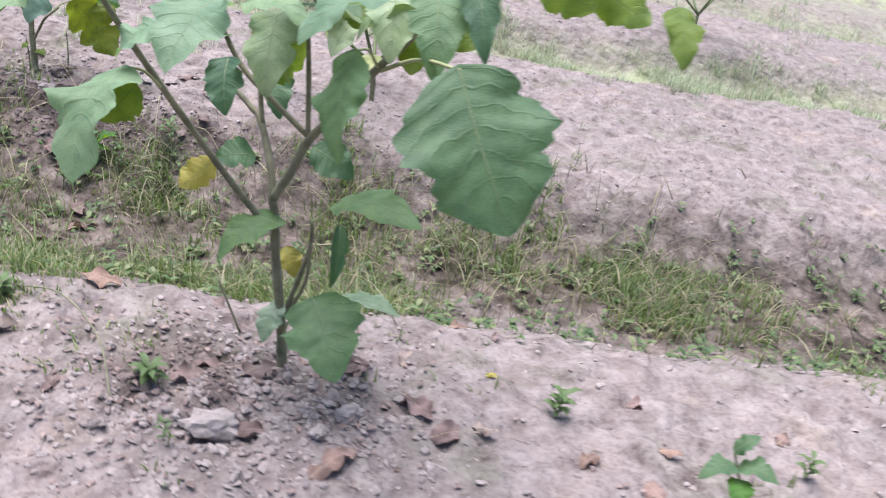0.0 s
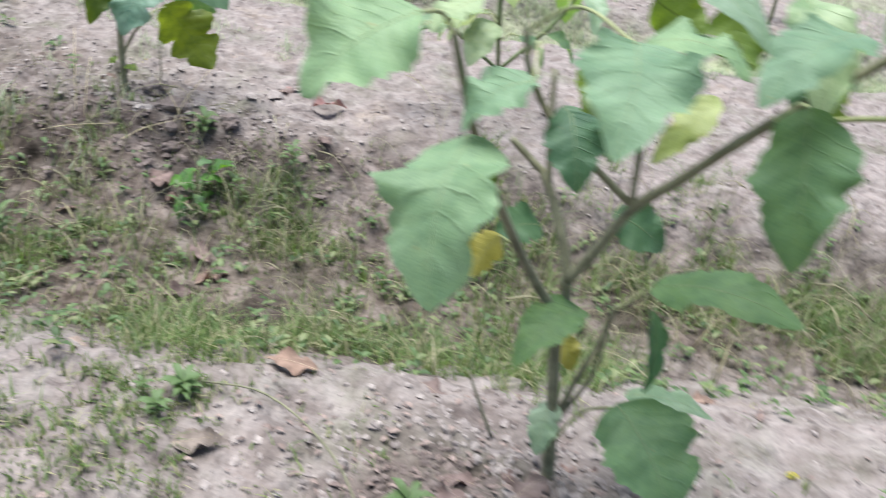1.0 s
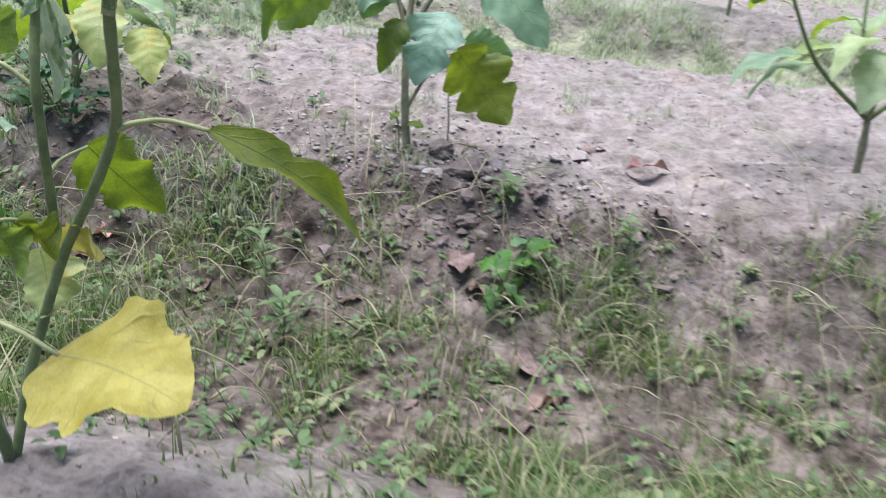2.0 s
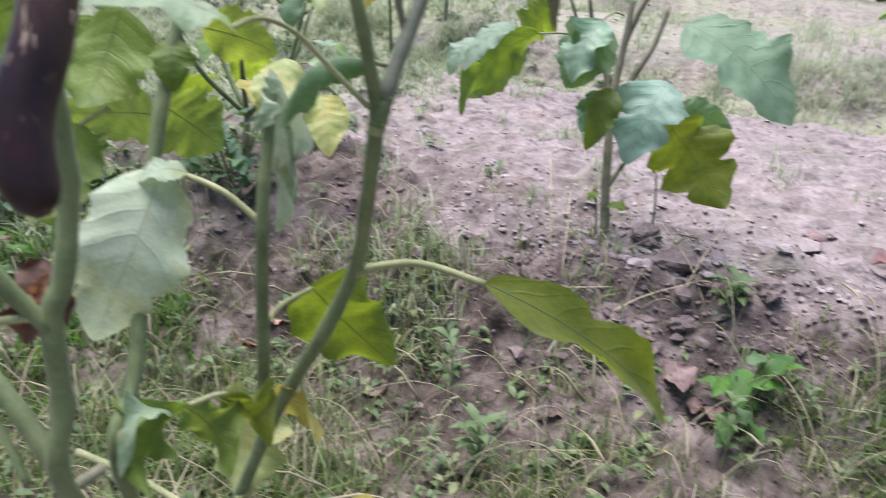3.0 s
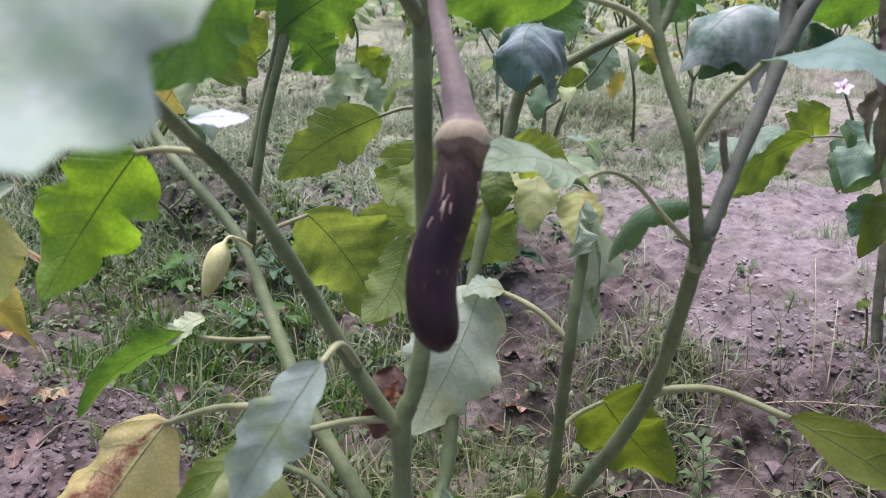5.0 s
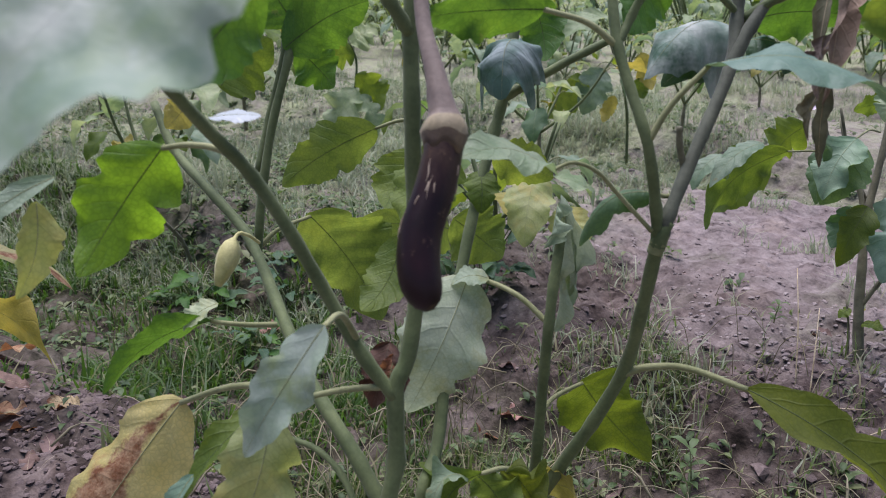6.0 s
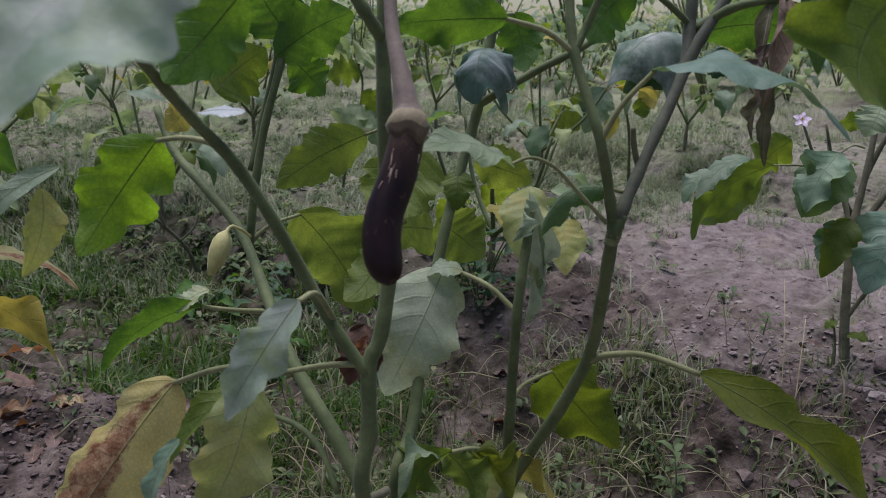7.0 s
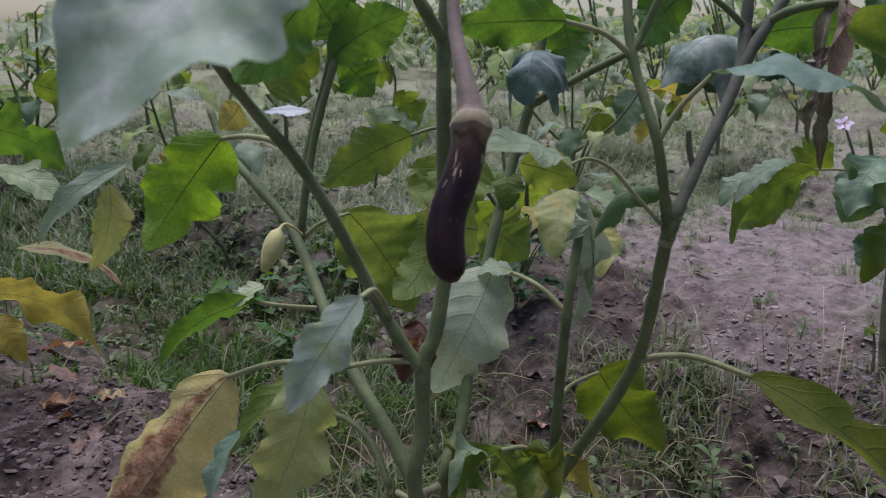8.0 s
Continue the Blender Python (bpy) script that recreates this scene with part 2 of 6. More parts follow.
SOIL = soil_material()
CLOD = clod_material("clod", (0.20, 0.165, 0.157), (0.33, 0.284, 0.273))
DAMP_CLOD = clod_material("damp_clod", (0.090, 0.067, 0.062), (0.21, 0.164, 0.153))
STONE = clod_material("pale_clod", (0.25, 0.212, 0.200), (0.40, 0.346, 0.330))
STALK = stalk_material("stalk", (0.066, 0.094, 0.030), (0.136, 0.168, 0.064))
PETIOLE = stalk_material("petiole", (0.155, 0.170, 0.062), (0.30, 0.305, 0.145))
BACKLIT_RIB = stalk_material("backlit_rib", (0.050, 0.070, 0.014), (0.090, 0.120, 0.028))
WOOD = stalk_material("woody_stalk", (0.085, 0.080, 0.045), (0.185, 0.172, 0.105))
DUSKY = stalk_material("dusky_stalk", (0.050, 0.056, 0.036), (0.105, 0.114, 0.076))
CALYX = stalk_material("fruit_stalk", (0.125, 0.092, 0.076), (0.225, 0.172, 0.138))
CAP = stalk_material("calyx", (0.17, 0.135, 0.080), (0.37, 0.305, 0.180))
STRAW = stalk_material("straw", (0.30, 0.22, 0.12), (0.55, 0.45, 0.30))
WITHERED_BUD = stalk_material("withered_bud", (0.36, 0.34, 0.10), (0.58, 0.54, 0.24))
SKIN = skin_material("purple_skin")
FADE = stalk_material("calyx_edge", (0.045, 0.026, 0.022), (0.19, 0.135, 0.066))
SCAR = stalk_material("corky_scar", (0.22, 0.15, 0.10), (0.42, 0.33, 0.24))
PETAL = stalk_material("petal", (0.50, 0.36, 0.52), (0.74, 0.64, 0.74))
POLLEN = stalk_material("pollen", (0.55, 0.38, 0.05), (0.72, 0.55, 0.10))
GREEN = leaf_material("leaf_green", (0.07, 0.130, 0.070), (0.112, 0.188, 0.098), (0.26, 0.42, 0.08), 0.38)
# lighter copy of the green leaf, with light from above in its colour
LIT_MINT = leaf_material("leaf_lit_mint_green", (0.14, 0.225, 0.135), (0.21, 0.305, 0.19), (0.32, 0.46, 0.16), 0.36)
DARK = leaf_material("leaf_dark_green", (0.035, 0.085, 0.045), (0.065, 0.125, 0.065), (0.14, 0.28, 0.05), 0.26)
LIME = leaf_material("leaf_light_green", (0.08, 0.135, 0.022), (0.14, 0.20, 0.035), (0.28, 0.38, 0.03), 0.46)
PALE = leaf_material("leaf_greyish_green", (0.17, 0.25, 0.15), (0.30, 0.37, 0.26), (0.34, 0.47, 0.19), 0.36, gloss=0.48)
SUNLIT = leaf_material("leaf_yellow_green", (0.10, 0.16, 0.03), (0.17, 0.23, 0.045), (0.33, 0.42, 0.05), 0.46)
VIVID = leaf_material("leaf_fresh_green", (0.045, 0.12, 0.022), (0.08, 0.19, 0.034), (0.18, 0.35, 0.022), 0.40)
SPRING = leaf_material("leaf_spring_green", (0.07, 0.155, 0.02), (0.12, 0.23, 0.03), (0.31, 0.54, 0.02), 0.50)
WAN = leaf_material("leaf_whitish", (0.34, 0.42, 0.27), (0.49, 0.55, 0.40), (0.55, 0.62, 0.38), 0.40, (0.30, 0.30, 0.10), 0.62, 0.55, 0.25)
OLIVE = leaf_material("leaf_olive", (0.26, 0.31, 0.10), (0.40, 0.43, 0.20), (0.52, 0.56, 0.14), 0.42, (0.42, 0.37, 0.12), 0.58, 0.55, 0.25)
TEAL = leaf_material("leaf_bluish_green", (0.11, 0.20, 0.145), (0.23, 0.33, 0.26), (0.24, 0.38, 0.14), 0.28, gloss=0.5, relief=0.3)
# dirt mottling plus the sky's grazing reflection, painted as whitish blue
SKY_SHEEN = leaf_material("leaf_dusty_sheen", (0.17, 0.25, 0.22), (0.45, 0.50, 0.52), (0.26, 0.38, 0.16), 0.18, (0.20, 0.28, 0.15), 0.55, 0.45, 0.10, 0.0)
DUSTY = leaf_material("leaf_powdery", (0.19, 0.27, 0.22), (0.36, 0.43, 0.42), (0.24, 0.36, 0.20), 0.28, (0.30, 0.36, 0.14), 0.58, 0.5, 0.2, 0.4)
# near-white base colour in place of a bright reflection on the blade
WHITE_SHEEN = leaf_material("leaf_white_sheen", (0.44, 0.48, 0.48), (0.62, 0.65, 0.67), (0.40, 0.46, 0.36), 0.15, gloss=0.35, relief=0.1, veins=0.0)
MOSSY = leaf_material("leaf_deep_olive", (0.06, 0.095, 0.014), (0.10, 0.14, 0.024), (0.23, 0.31, 0.016), 0.42)
GOLDEN = leaf_material("leaf_golden_green", (0.070, 0.098, 0.012), (0.120, 0.152, 0.022), (0.27, 0.33, 0.02), 0.46)
# light grey-green that also gives far bushes their haze by colour
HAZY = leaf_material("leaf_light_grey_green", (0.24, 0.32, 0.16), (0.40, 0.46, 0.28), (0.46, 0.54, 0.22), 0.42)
# the dark green spots paint the shaded folds onto the blue-grey
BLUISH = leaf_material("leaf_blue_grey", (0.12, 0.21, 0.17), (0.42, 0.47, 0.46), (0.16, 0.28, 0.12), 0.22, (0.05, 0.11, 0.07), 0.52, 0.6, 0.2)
RUST = leaf_material("leaf_rust_brown", (0.15, 0.055, 0.030), (0.46, 0.26, 0.15), (0.40, 0.17, 0.07), 0.3, (0.60, 0.46, 0.26), 0.58, 0.75, 1.0)
YELLOW = leaf_material("leaf_yellow", (0.32, 0.27, 0.05), (0.47, 0.40, 0.11), (0.56, 0.47, 0.08), 0.38, (0.26, 0.17, 0.05), 0.66)
SCORCH = leaf_material("leaf_scorched", (0.44, 0.40, 0.16), (0.60, 0.54, 0.27), (0.66, 0.58, 0.22), 0.50, (0.38, 0.19, 0.09), 0.66, 0.6, 0.45, 0.5, ((0.20, 0.065, 0.028), (0.52, 0.33, 0.19), 0.60))
SCAB = leaf_material("leaf_dark_brown", (0.045, 0.024, 0.018), (0.14, 0.075, 0.055), (0.16, 0.06, 0.03), 0.12, gloss=0.8)
DRY = leaf_material("leaf_dry", (0.15, 0.11, 0.095), (0.33, 0.25, 0.215), (0.26, 0.17, 0.11), 0.15, gloss=0.8)
WITHER = leaf_material("leaf_withered", (0.15, 0.155, 0.115), (0.30, 0.29, 0.22), (0.22, 0.20, 0.09), 0.2, (0.10, 0.07, 0.05), 0.6, 0.8)
LITTER = leaf_material("leaf_litter", (0.095, 0.060, 0.055), (0.245, 0.165, 0.152), (0.20, 0.11, 0.08), 0.15, gloss=0.8)
BLUSH = leaf_material("leaf_reddish_pink", (0.22, 0.105, 0.100), (0.38, 0.225, 0.215), (0.32, 0.15, 0.12), 0.2, gloss=0.8, veins=0.6)
HAY = blade_material("hay", (0.24, 0.21, 0.13), (0.42, 0.37, 0.24), (0.3, 0.27, 0.15))
FLECK = clod_material("leaf_crumb", (0.15, 0.108, 0.098), (0.30, 0.225, 0.205))
GRASS = blade_material("grass_blade", (0.042, 0.066, 0.020), (0.155, 0.215, 0.066), (0.18, 0.27, 0.055), (0.32, 0.28, 0.165), 0.65)
# lush growth, its green darkened further for the shade of the canopy
LUSH_SHADED = blade_material("lush_shaded_blade", (0.012, 0.034, 0.006), (0.088, 0.172, 0.028), (0.11, 0.235, 0.022), (0.22, 0.20, 0.095), 0.76)
# far grass, coloured paler to stand in for haze and open light
HAZED_GRASS = blade_material("hazed_grass_blade", (0.22, 0.265, 0.155), (0.40, 0.435, 0.30), (0.42, 0.48, 0.28), (0.36, 0.32, 0.22), 0.74)
WEED = blade_material("weed_leaf", (0.040, 0.075, 0.026), (0.120, 0.178, 0.066), (0.14, 0.23, 0.05), (0.20, 0.22, 0.10))


# ---- ground ----
def value_noise(x, y, seed):
    """Smooth random heights from -1 to 1 over a unit lattice."""
    xi, yi = np.floor(x).astype(np.int64), np.floor(y).astype(np.int64)
    fx, fy = x - xi, y - yi
    fx, fy = fx * fx * (3 - 2 * fx), fy * fy * (3 - 2 * fy)

    def h(i, j):
        k = (i * 374761393 + j * 668265263 + seed * 974634777) & 0xFFFFFFFF
        k = ((k ^ (k >> 13)) * 1274126177) & 0xFFFFFFFF
        return ((k ^ (k >> 16)) & 0xFFFF) / 32767.5 - 1
    return (h(xi, yi) * (1 - fx) + h(xi + 1, yi) * fx) * (1 - fy) + (h(xi, yi + 1) * (1 - fx) + h(xi + 1, yi + 1) * fx) * fy


PITCH, FURROW = 2.6, 2.13     # spacing of the beds, middle of the first furrow


def furrow_share(x, y):
    """1 in the bottom of a furrow, 0 on top of a bed."""
    s = y - FURROW - 0.22 * np.clip((-1.9 - np.asarray(x, float)) / 0.5, 0, 1) + 0.07 * value_noise(x * 1.1, y * 0.4, 3) + 0.03 * value_noise(x * 4, y * 2, 4)
    d = np.abs((s + PITCH / 2) % PITCH - PITCH / 2)
    k = np.clip((0.60 - d) / 0.42, 0, 1)
    return k * k * (3 - 2 * k)


def damp_shade_share(x, y):
    """1 where the soil is damp and dark: the furrows and the near slopes of the beds; the left end also holds painted
    bush shade.
    """
    s = y - FURROW - 0.12 + 0.10 * value_noise(x * 1.3, y * 1.1, 15) + 0.06 * value_noise(x * 5, y * 5, 16)
    d = np.abs((s + PITCH / 2) % PITCH - PITCH / 2)
    k = np.clip((0.63 - 0.24 * np.clip((x + 0.5) / 0.8, 0, 1) - d) / 0.25, 0, 1)
    k = k * (1 - 0.22 * np.clip((x + 1.45) / 0.4, 0, 1) * np.clip((y - 2.25) / 0.2, 0, 1))
    heap = 0.75 * np.exp(-((x + 0.33) / 0.26) ** 2 - ((y - 1.28) / 0.17) ** 2) * (0.8 + 0.6 * value_noise(x * 12, y * 12, 18))
    k = k * (1 - 0.6 * np.clip((y - 3.3) / 0.6, 0, 1))
    heap = np.maximum(heap, 0.35 * np.exp(-((x + 0.90) / 0.30) ** 2 - ((y - 1.20) / 0.18) ** 2) * (0.8 + 0.6 * value_noise(x * 9, y * 9, 19)))
    heap = np.maximum(heap, 1.1 * np.exp(-((x + 2.05) / 0.52) ** 2 - ((y - 2.88) / 0.34) ** 2) * (1.0 + 0.5 * value_noise(x * 7, y * 7, 20)))
    k = np.maximum(k, np.clip(heap, 0, 1))
    # dark soil at the left end, the bush row's shade included
    return np.maximum(k, np.clip((-1.90 - x) / 0.3, 0, 1) * np.clip((y - 1.15) / 0.3, 0, 1) * np.clip((2.6 - y) / 0.4, 0, 1))


def grassy(x, y):
    """0 to 1: how far grass has taken the beds; more so away to the side and far off."""
    x, y = np.asarray(x, float), np.asarray(y, float)
    side = np.clip((-1.85 - x) / 0.9, 0, 1) * np.clip((y - 1.5) / 0.8, 0, 1)
    far = 0.55 * np.clip((y - 4.6) / 1.2, 0, 1) * np.clip((0.3 - x) / 1.5, 0, 1)
    return np.maximum(np.maximum(side, far), np.clip((y - 7.5) / 3, 0, 1))


def ground_height(x, y):
    x, y = np.asarray(x, float), np.asarray(y, float)
    f = furrow_share(x, y)
    z = 0.015 - 0.19 * f + 0.018 * value_noise(x * 1.7, y * 1.7, 5)
    crumbs = 0.012 * value_noise(x * 9, y * 9, 6) + 0.011 * value_noise(x * 22, y * 22, 7) + 0.006 * value_noise(x * 47, y * 47, 8)
    rough = 1 + 0.7 * np.exp(-((x + 1.15) / 0.7) ** 2 - ((y - 2.62) / 0.28) ** 2) + 0.5 * np.exp(-((x + 0.2) / 0.35) ** 2 - ((y - 1.2) / 0.3) ** 2) + 0.6 * np.exp(-((x + 1.5) / 0.9) ** 2 - ((y - 3.0) / 0.5) ** 2)
    return z + crumbs * (rough + 0.9 * np.clip((-1.75 - x) / 0.4, 0, 1)) * (1 - 0.15 * f)


def axis_steps(near_from, near_to, step, far):
    mid = list(np.arange(near_from, near_to, step))
    out, s = [mid[-1]], step
    while out[-1] < far:
        s *= 1.18
        out.append(out[-1] + s)
    low, s = [mid[0]], step
    while low[-1] > -far:
        s *= 1.18
        low.append(low[-1] - s)
    return np.array(low[:0:-1] + mid + out[1:])


def build_ground():
    xs, ys = axis_steps(-4.2, 2.6, 0.016, 320), axis_steps(0.35, 5.3, 0.016, 320)
    gx, gy = np.meshgrid(xs, ys)
    gz = ground_height(gx, gy)
    nx, ny = len(xs), len(ys)
    k = np.arange(nx * ny).reshape(ny, nx)
    quads = np.stack([k[:-1, :-1], k[:-1, 1:], k[1:, 1:], k[1:, :-1]], -1).reshape(-1, 4)
    me = bpy.data.meshes.new("ground")
    me.vertices.add(nx * ny)
    me.vertices.foreach_set("co", np.stack([gx, gy, gz], -1).ravel())
    me.loops.add(quads.size)
    me.loops.foreach_set("vertex_index", quads.ravel())
    me.polygons.add(len(quads))
    me.polygons.foreach_set("loop_start", np.arange(0, quads.size, 4))
    me.polygons.foreach_set("use_smooth", np.ones(len(quads), bool))
    me.update(calc_edges=True)
    at = me.attributes.new("damp", "FLOAT", "POINT")
    at.data.foreach_set("value", damp_shade_share(gx, gy).ravel())
    at = me.attributes.new("cover", "FLOAT", "POINT")
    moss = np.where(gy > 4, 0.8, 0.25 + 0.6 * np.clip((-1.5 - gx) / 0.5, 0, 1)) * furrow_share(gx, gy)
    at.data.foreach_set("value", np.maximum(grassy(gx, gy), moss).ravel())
    me.materials.append(SOIL)
    return tagged(new("ground", me), "pale crumbly sandy soil in raised beds with furrows", "soil", kind="structure")


build_ground()


# ---- building blocks for plants ----
def thing(name, base, label, category, group=""):
    ob = new(name)
    ob.empty_display_size = 0.05
    ob.location = base
    return tagged(ob, label, category, group)


def origin_of(ob):
    p = Vector()
    while ob is not None:
        p, ob = p + ob.location, ob.parent
    return p


def mesh_part(name, verts, faces, mats, parent, label="", uvs=None, slots=None, smooth=True):
    me = bpy.data.meshes.new(name)
    o = origin_of(parent) if parent else Vector()
    me.from_pydata([tuple(Vector(v) - o) for v in verts], [], faces)
    for mt in mats:
        me.materials.append(mt)
    if slots:
        me.polygons.foreach_set("material_index", slots)
    me.polygons.foreach_set("use_smooth", [smooth] * len(faces))
    if uvs:
        layer = me.uv_layers.new(name="UVMap")
        idx = np.zeros(len(me.loops), np.int32)
        me.loops.foreach_get("vertex_index", idx)
        layer.data.foreach_set("uv", np.array(uvs, float)[idx].ravel())
    me.update()
    ob = new(name, me)
    ob.parent = parent
    return tagged(ob, label)


def spline(points, per):
    """A smooth line through a few points."""
    p = [Vector(q) for q in points]
    p = [p[0] * 2 - p[1]] + p + [p[-1] * 2 - p[-2]]
    out = []
    for k in range(1, len(p) - 2):
        a, b, c, d = p[k - 1:k + 3]
        for j in range(per):
            t = j / per
            out.append(0.5 * (2 * b + (c - a) * t + (2 * a - 5 * b + 4 * c - d) * t * t + (3 * b - a - 3 * c + d) * t ** 3))
    return out + [p[-2]]


def tube(line, radii, sides=8):
    """Rings round a line; closed at both ends."""
    verts, faces = [], []
    side = None
    for k, p in enumerate(line):
        d = (line[min(k + 1, len(line) - 1)] - line[max(k - 1, 0)]).normalized()
        if side is None:
            side = d.orthogonal().normalized()
        side = (side - d * side.dot(d)).normalized()
        up = d.cross(side)
        for j in range(sides):
            an = 2 * math.pi * j / sides
            verts.append(p + (side * math.cos(an) + up * math.sin(an)) * radii[k])
    for k in range(len(line) - 1):
        for j in range(sides):
            i, jn = k * sides, (j + 1) % sides
            faces.append((i + j, i + jn, i + sides + jn, i + sides + j))
    faces.append(tuple(range(sides))[::-1])
    faces.append(tuple(range(len(verts) - sides, len(verts))))
    return verts, faces


rng = random.Random(7)


def stem(parent, name, points, r0, r1, mat=None, per=5, sides=8):
    line = spline(points, per)
    n = len(line)
    radii = []
    for k in range(n):
        t = k / (n - 1)
        r = r0 + (r1 - r0) * t
        r *= 1 + 0.05 * math.sin(k * 1.7 + len(points)) + (0.16 if k % (per * 3) == per else 0)
        radii.append(r)
    v, f = tube(line, radii, sides)
    return mesh_part(name, v, f, [mat or (WOOD if name == "twig" else STALK)], parent)


def leaf_grid(base, tip, normal, width, bow, fold, wave, nu, nv, seed, lobing=0.13):
    """A lobed blade: its points, quads and the two shares along and across it."""
    r = random.Random(seed)
    base, tip, normal = Vector(base), Vector(tip), Vector(normal)
    axis = tip - base
    size = axis.length
    axis.normalize()
    normal = (normal - axis * normal.dot(axis)).normalized()
    across = axis.cross(normal)
    ph, ph2, bend = r.uniform(0, 6.28), r.uniform(0, 6.28), r.uniform(-0.06, 0.06)
    twist, roll = r.uniform(-0.35, 0.35), r.uniform(-0.10, 0.05)
    sides = [(r.uniform(2.4, 3.6), r.uniform(0, 1), r.uniform(0.7, 1.25), r.uniform(0, 6.28)) for _ in range(2)]
    verts, uvs, faces = [], [], []
    for i in range(nu + 1):
        u = i / nu
        body = math.sin(math.pi * min(1, max(0, u)) ** 0.72) ** 0.72 if 0 < u < 1 else 0.0
        for j in range(nv + 1):
            v = 2 * j / nv - 1
            # rounded lobes with narrow bays between them, uneven from side to side, and a finely ragged rim
            count, start, deep, jag = sides[v > 0]
            bay = (1 - abs(math.sin(math.pi * (count * (u + 0.05 * math.sin(5 * u + jag)) + start)))) ** 1.7
            calm = min(1, 3.5 * u) * min(1, 2.5 * (1 - u))
            lobe = 1 + lobing * (0.55 - 1.9 * deep * bay) * calm + (0.05 if lobing > 0.03 else 0.01) * calm * (math.sin(43 * u + jag) + 0.7 * math.sin(71 * u + ph2 + jag))
            lobe = 1 + (lobe - 1) * abs(v) ** 0.5
            half = 0.5 * width * body * lobe
            rim = abs(v)
            lift = bow * size * (4 * u * (1 - u) - 0.9 * u ** 3)
            flutter = 1.7 * wave * width * rim ** 2 * (0.5 * math.sin(9 * u + ph + (1.5 if v > 0 else 0)) + 0.35 * math.sin(17 * u + ph2 - v))
            quilt = 0.012 * width * math.sin(2 * math.pi * 7 * (u - 0.2 * rim ** 1.25)) * min(1, 2.5 * rim)
            open_, rise = math.cos(fold * rim ** 0.8), math.sin(fold * rim ** 0.8)
            turned = twist * (u - 0.4) * v * half + roll * width * rim ** 3 * body
            # slanting side lobes reach forward a little
            ahead = size * u + 0.10 * half * rim + 0.35 * width * 0.2 * rim * (1 - u) * -0.6
            p = base + axis * ahead + across * (half * v * open_ + bend * size * math.sin(math.pi * u))
            p = p + normal * (lift + half * rim * rise + flutter * body + quilt * body + turned)
            verts.append(p)
            uvs.append((u, j / nv))
    for i in range(nu):
        for j in range(nv):
            a = i * (nv + 1) + j
            faces.append((a, a + nv + 1, a + nv + 2, a + 1))
    return verts, faces, uvs


def leaf(parent, base, tip, normal, width, mat, bow=0.12, fold=0.15, wave=0.1, petiole=None, thick=0.0022, nu=40, nv=12, label="", lobe=0.13):
    seed = int(abs(base[0] * 9176 + base[1] * 3571 + base[2] * 7919) * 1000) % 100003
    v, f, uv = leaf_grid(base, tip, normal, width, bow, fold, wave, nu, nv, seed, lobe)
    slots = [0] * len(f)
    # the midrib stands out as a tapering rod under the blade
    mid = [v[i * (nv + 1) + nv // 2] for i in range(nu + 1)]
    rv, rf = tube(mid, [thick * 0.20 * (1 - 0.85 * i / nu) for i in range(nu + 1)], 5)
    n0 = len(v)
    f = f + [tuple(k + n0 for k in q) for q in rf]
    slots += [1] * len(rf)
    v, uv = v + rv, uv + [(0.5, 0.5)] * len(rv)
    rod = mat if mat in (SKY_SHEEN, SCAB) else STRAW if mat in (DRY, LITTER, WITHER) else PETIOLE
    # midribs of backlit leaves are coloured dark, as they look against the light
    rib = BACKLIT_RIB if mat in (SUNLIT, LIME, VIVID, MOSSY, GOLDEN, SPRING) else rod
    ob = mesh_part("leaf", v, f, [mat, rib], parent, label or LEAF_WORDS.get(mat.name, ""), uv, slots)
    if petiole:
        line = spline(petiole, 6)
        pv, pf = tube(line, [thick * (1.25 - 0.4 * k / (len(line) - 1)) for k in range(len(line))], 7)
        mesh_part("petiole", pv, pf, [rod], ob)
    return ob


LEAF_WORDS = {"leaf_yellow": "yellow fading leaf", "leaf_scorched": "yellow leaf with brown scorched patches", "leaf_dry": "shrivelled brown leaf",
              "leaf_withered": "withered grey-brown hanging leaf", "leaf_greyish_green": "pale greyish green leaf", "leaf_whitish": "pale whitish leaf underside", "leaf_olive": "olive yellow-green leaf", "leaf_dusty_sheen": "dusty bluish leaf with sky sheen in its colour", "leaf_blue_grey": "blue-grey folded leaf", "leaf_white_sheen": "leaf seen edge-on with a white sheen in its colour", "leaf_powdery": "powdery pale bluish leaf", "leaf_lit_mint_green": "mint green leaf coloured as lit from above", "leaf_dark_brown": "crumpled dark brown dead leaf", "leaf_rust_brown": "rust brown scorched leaf flap"}


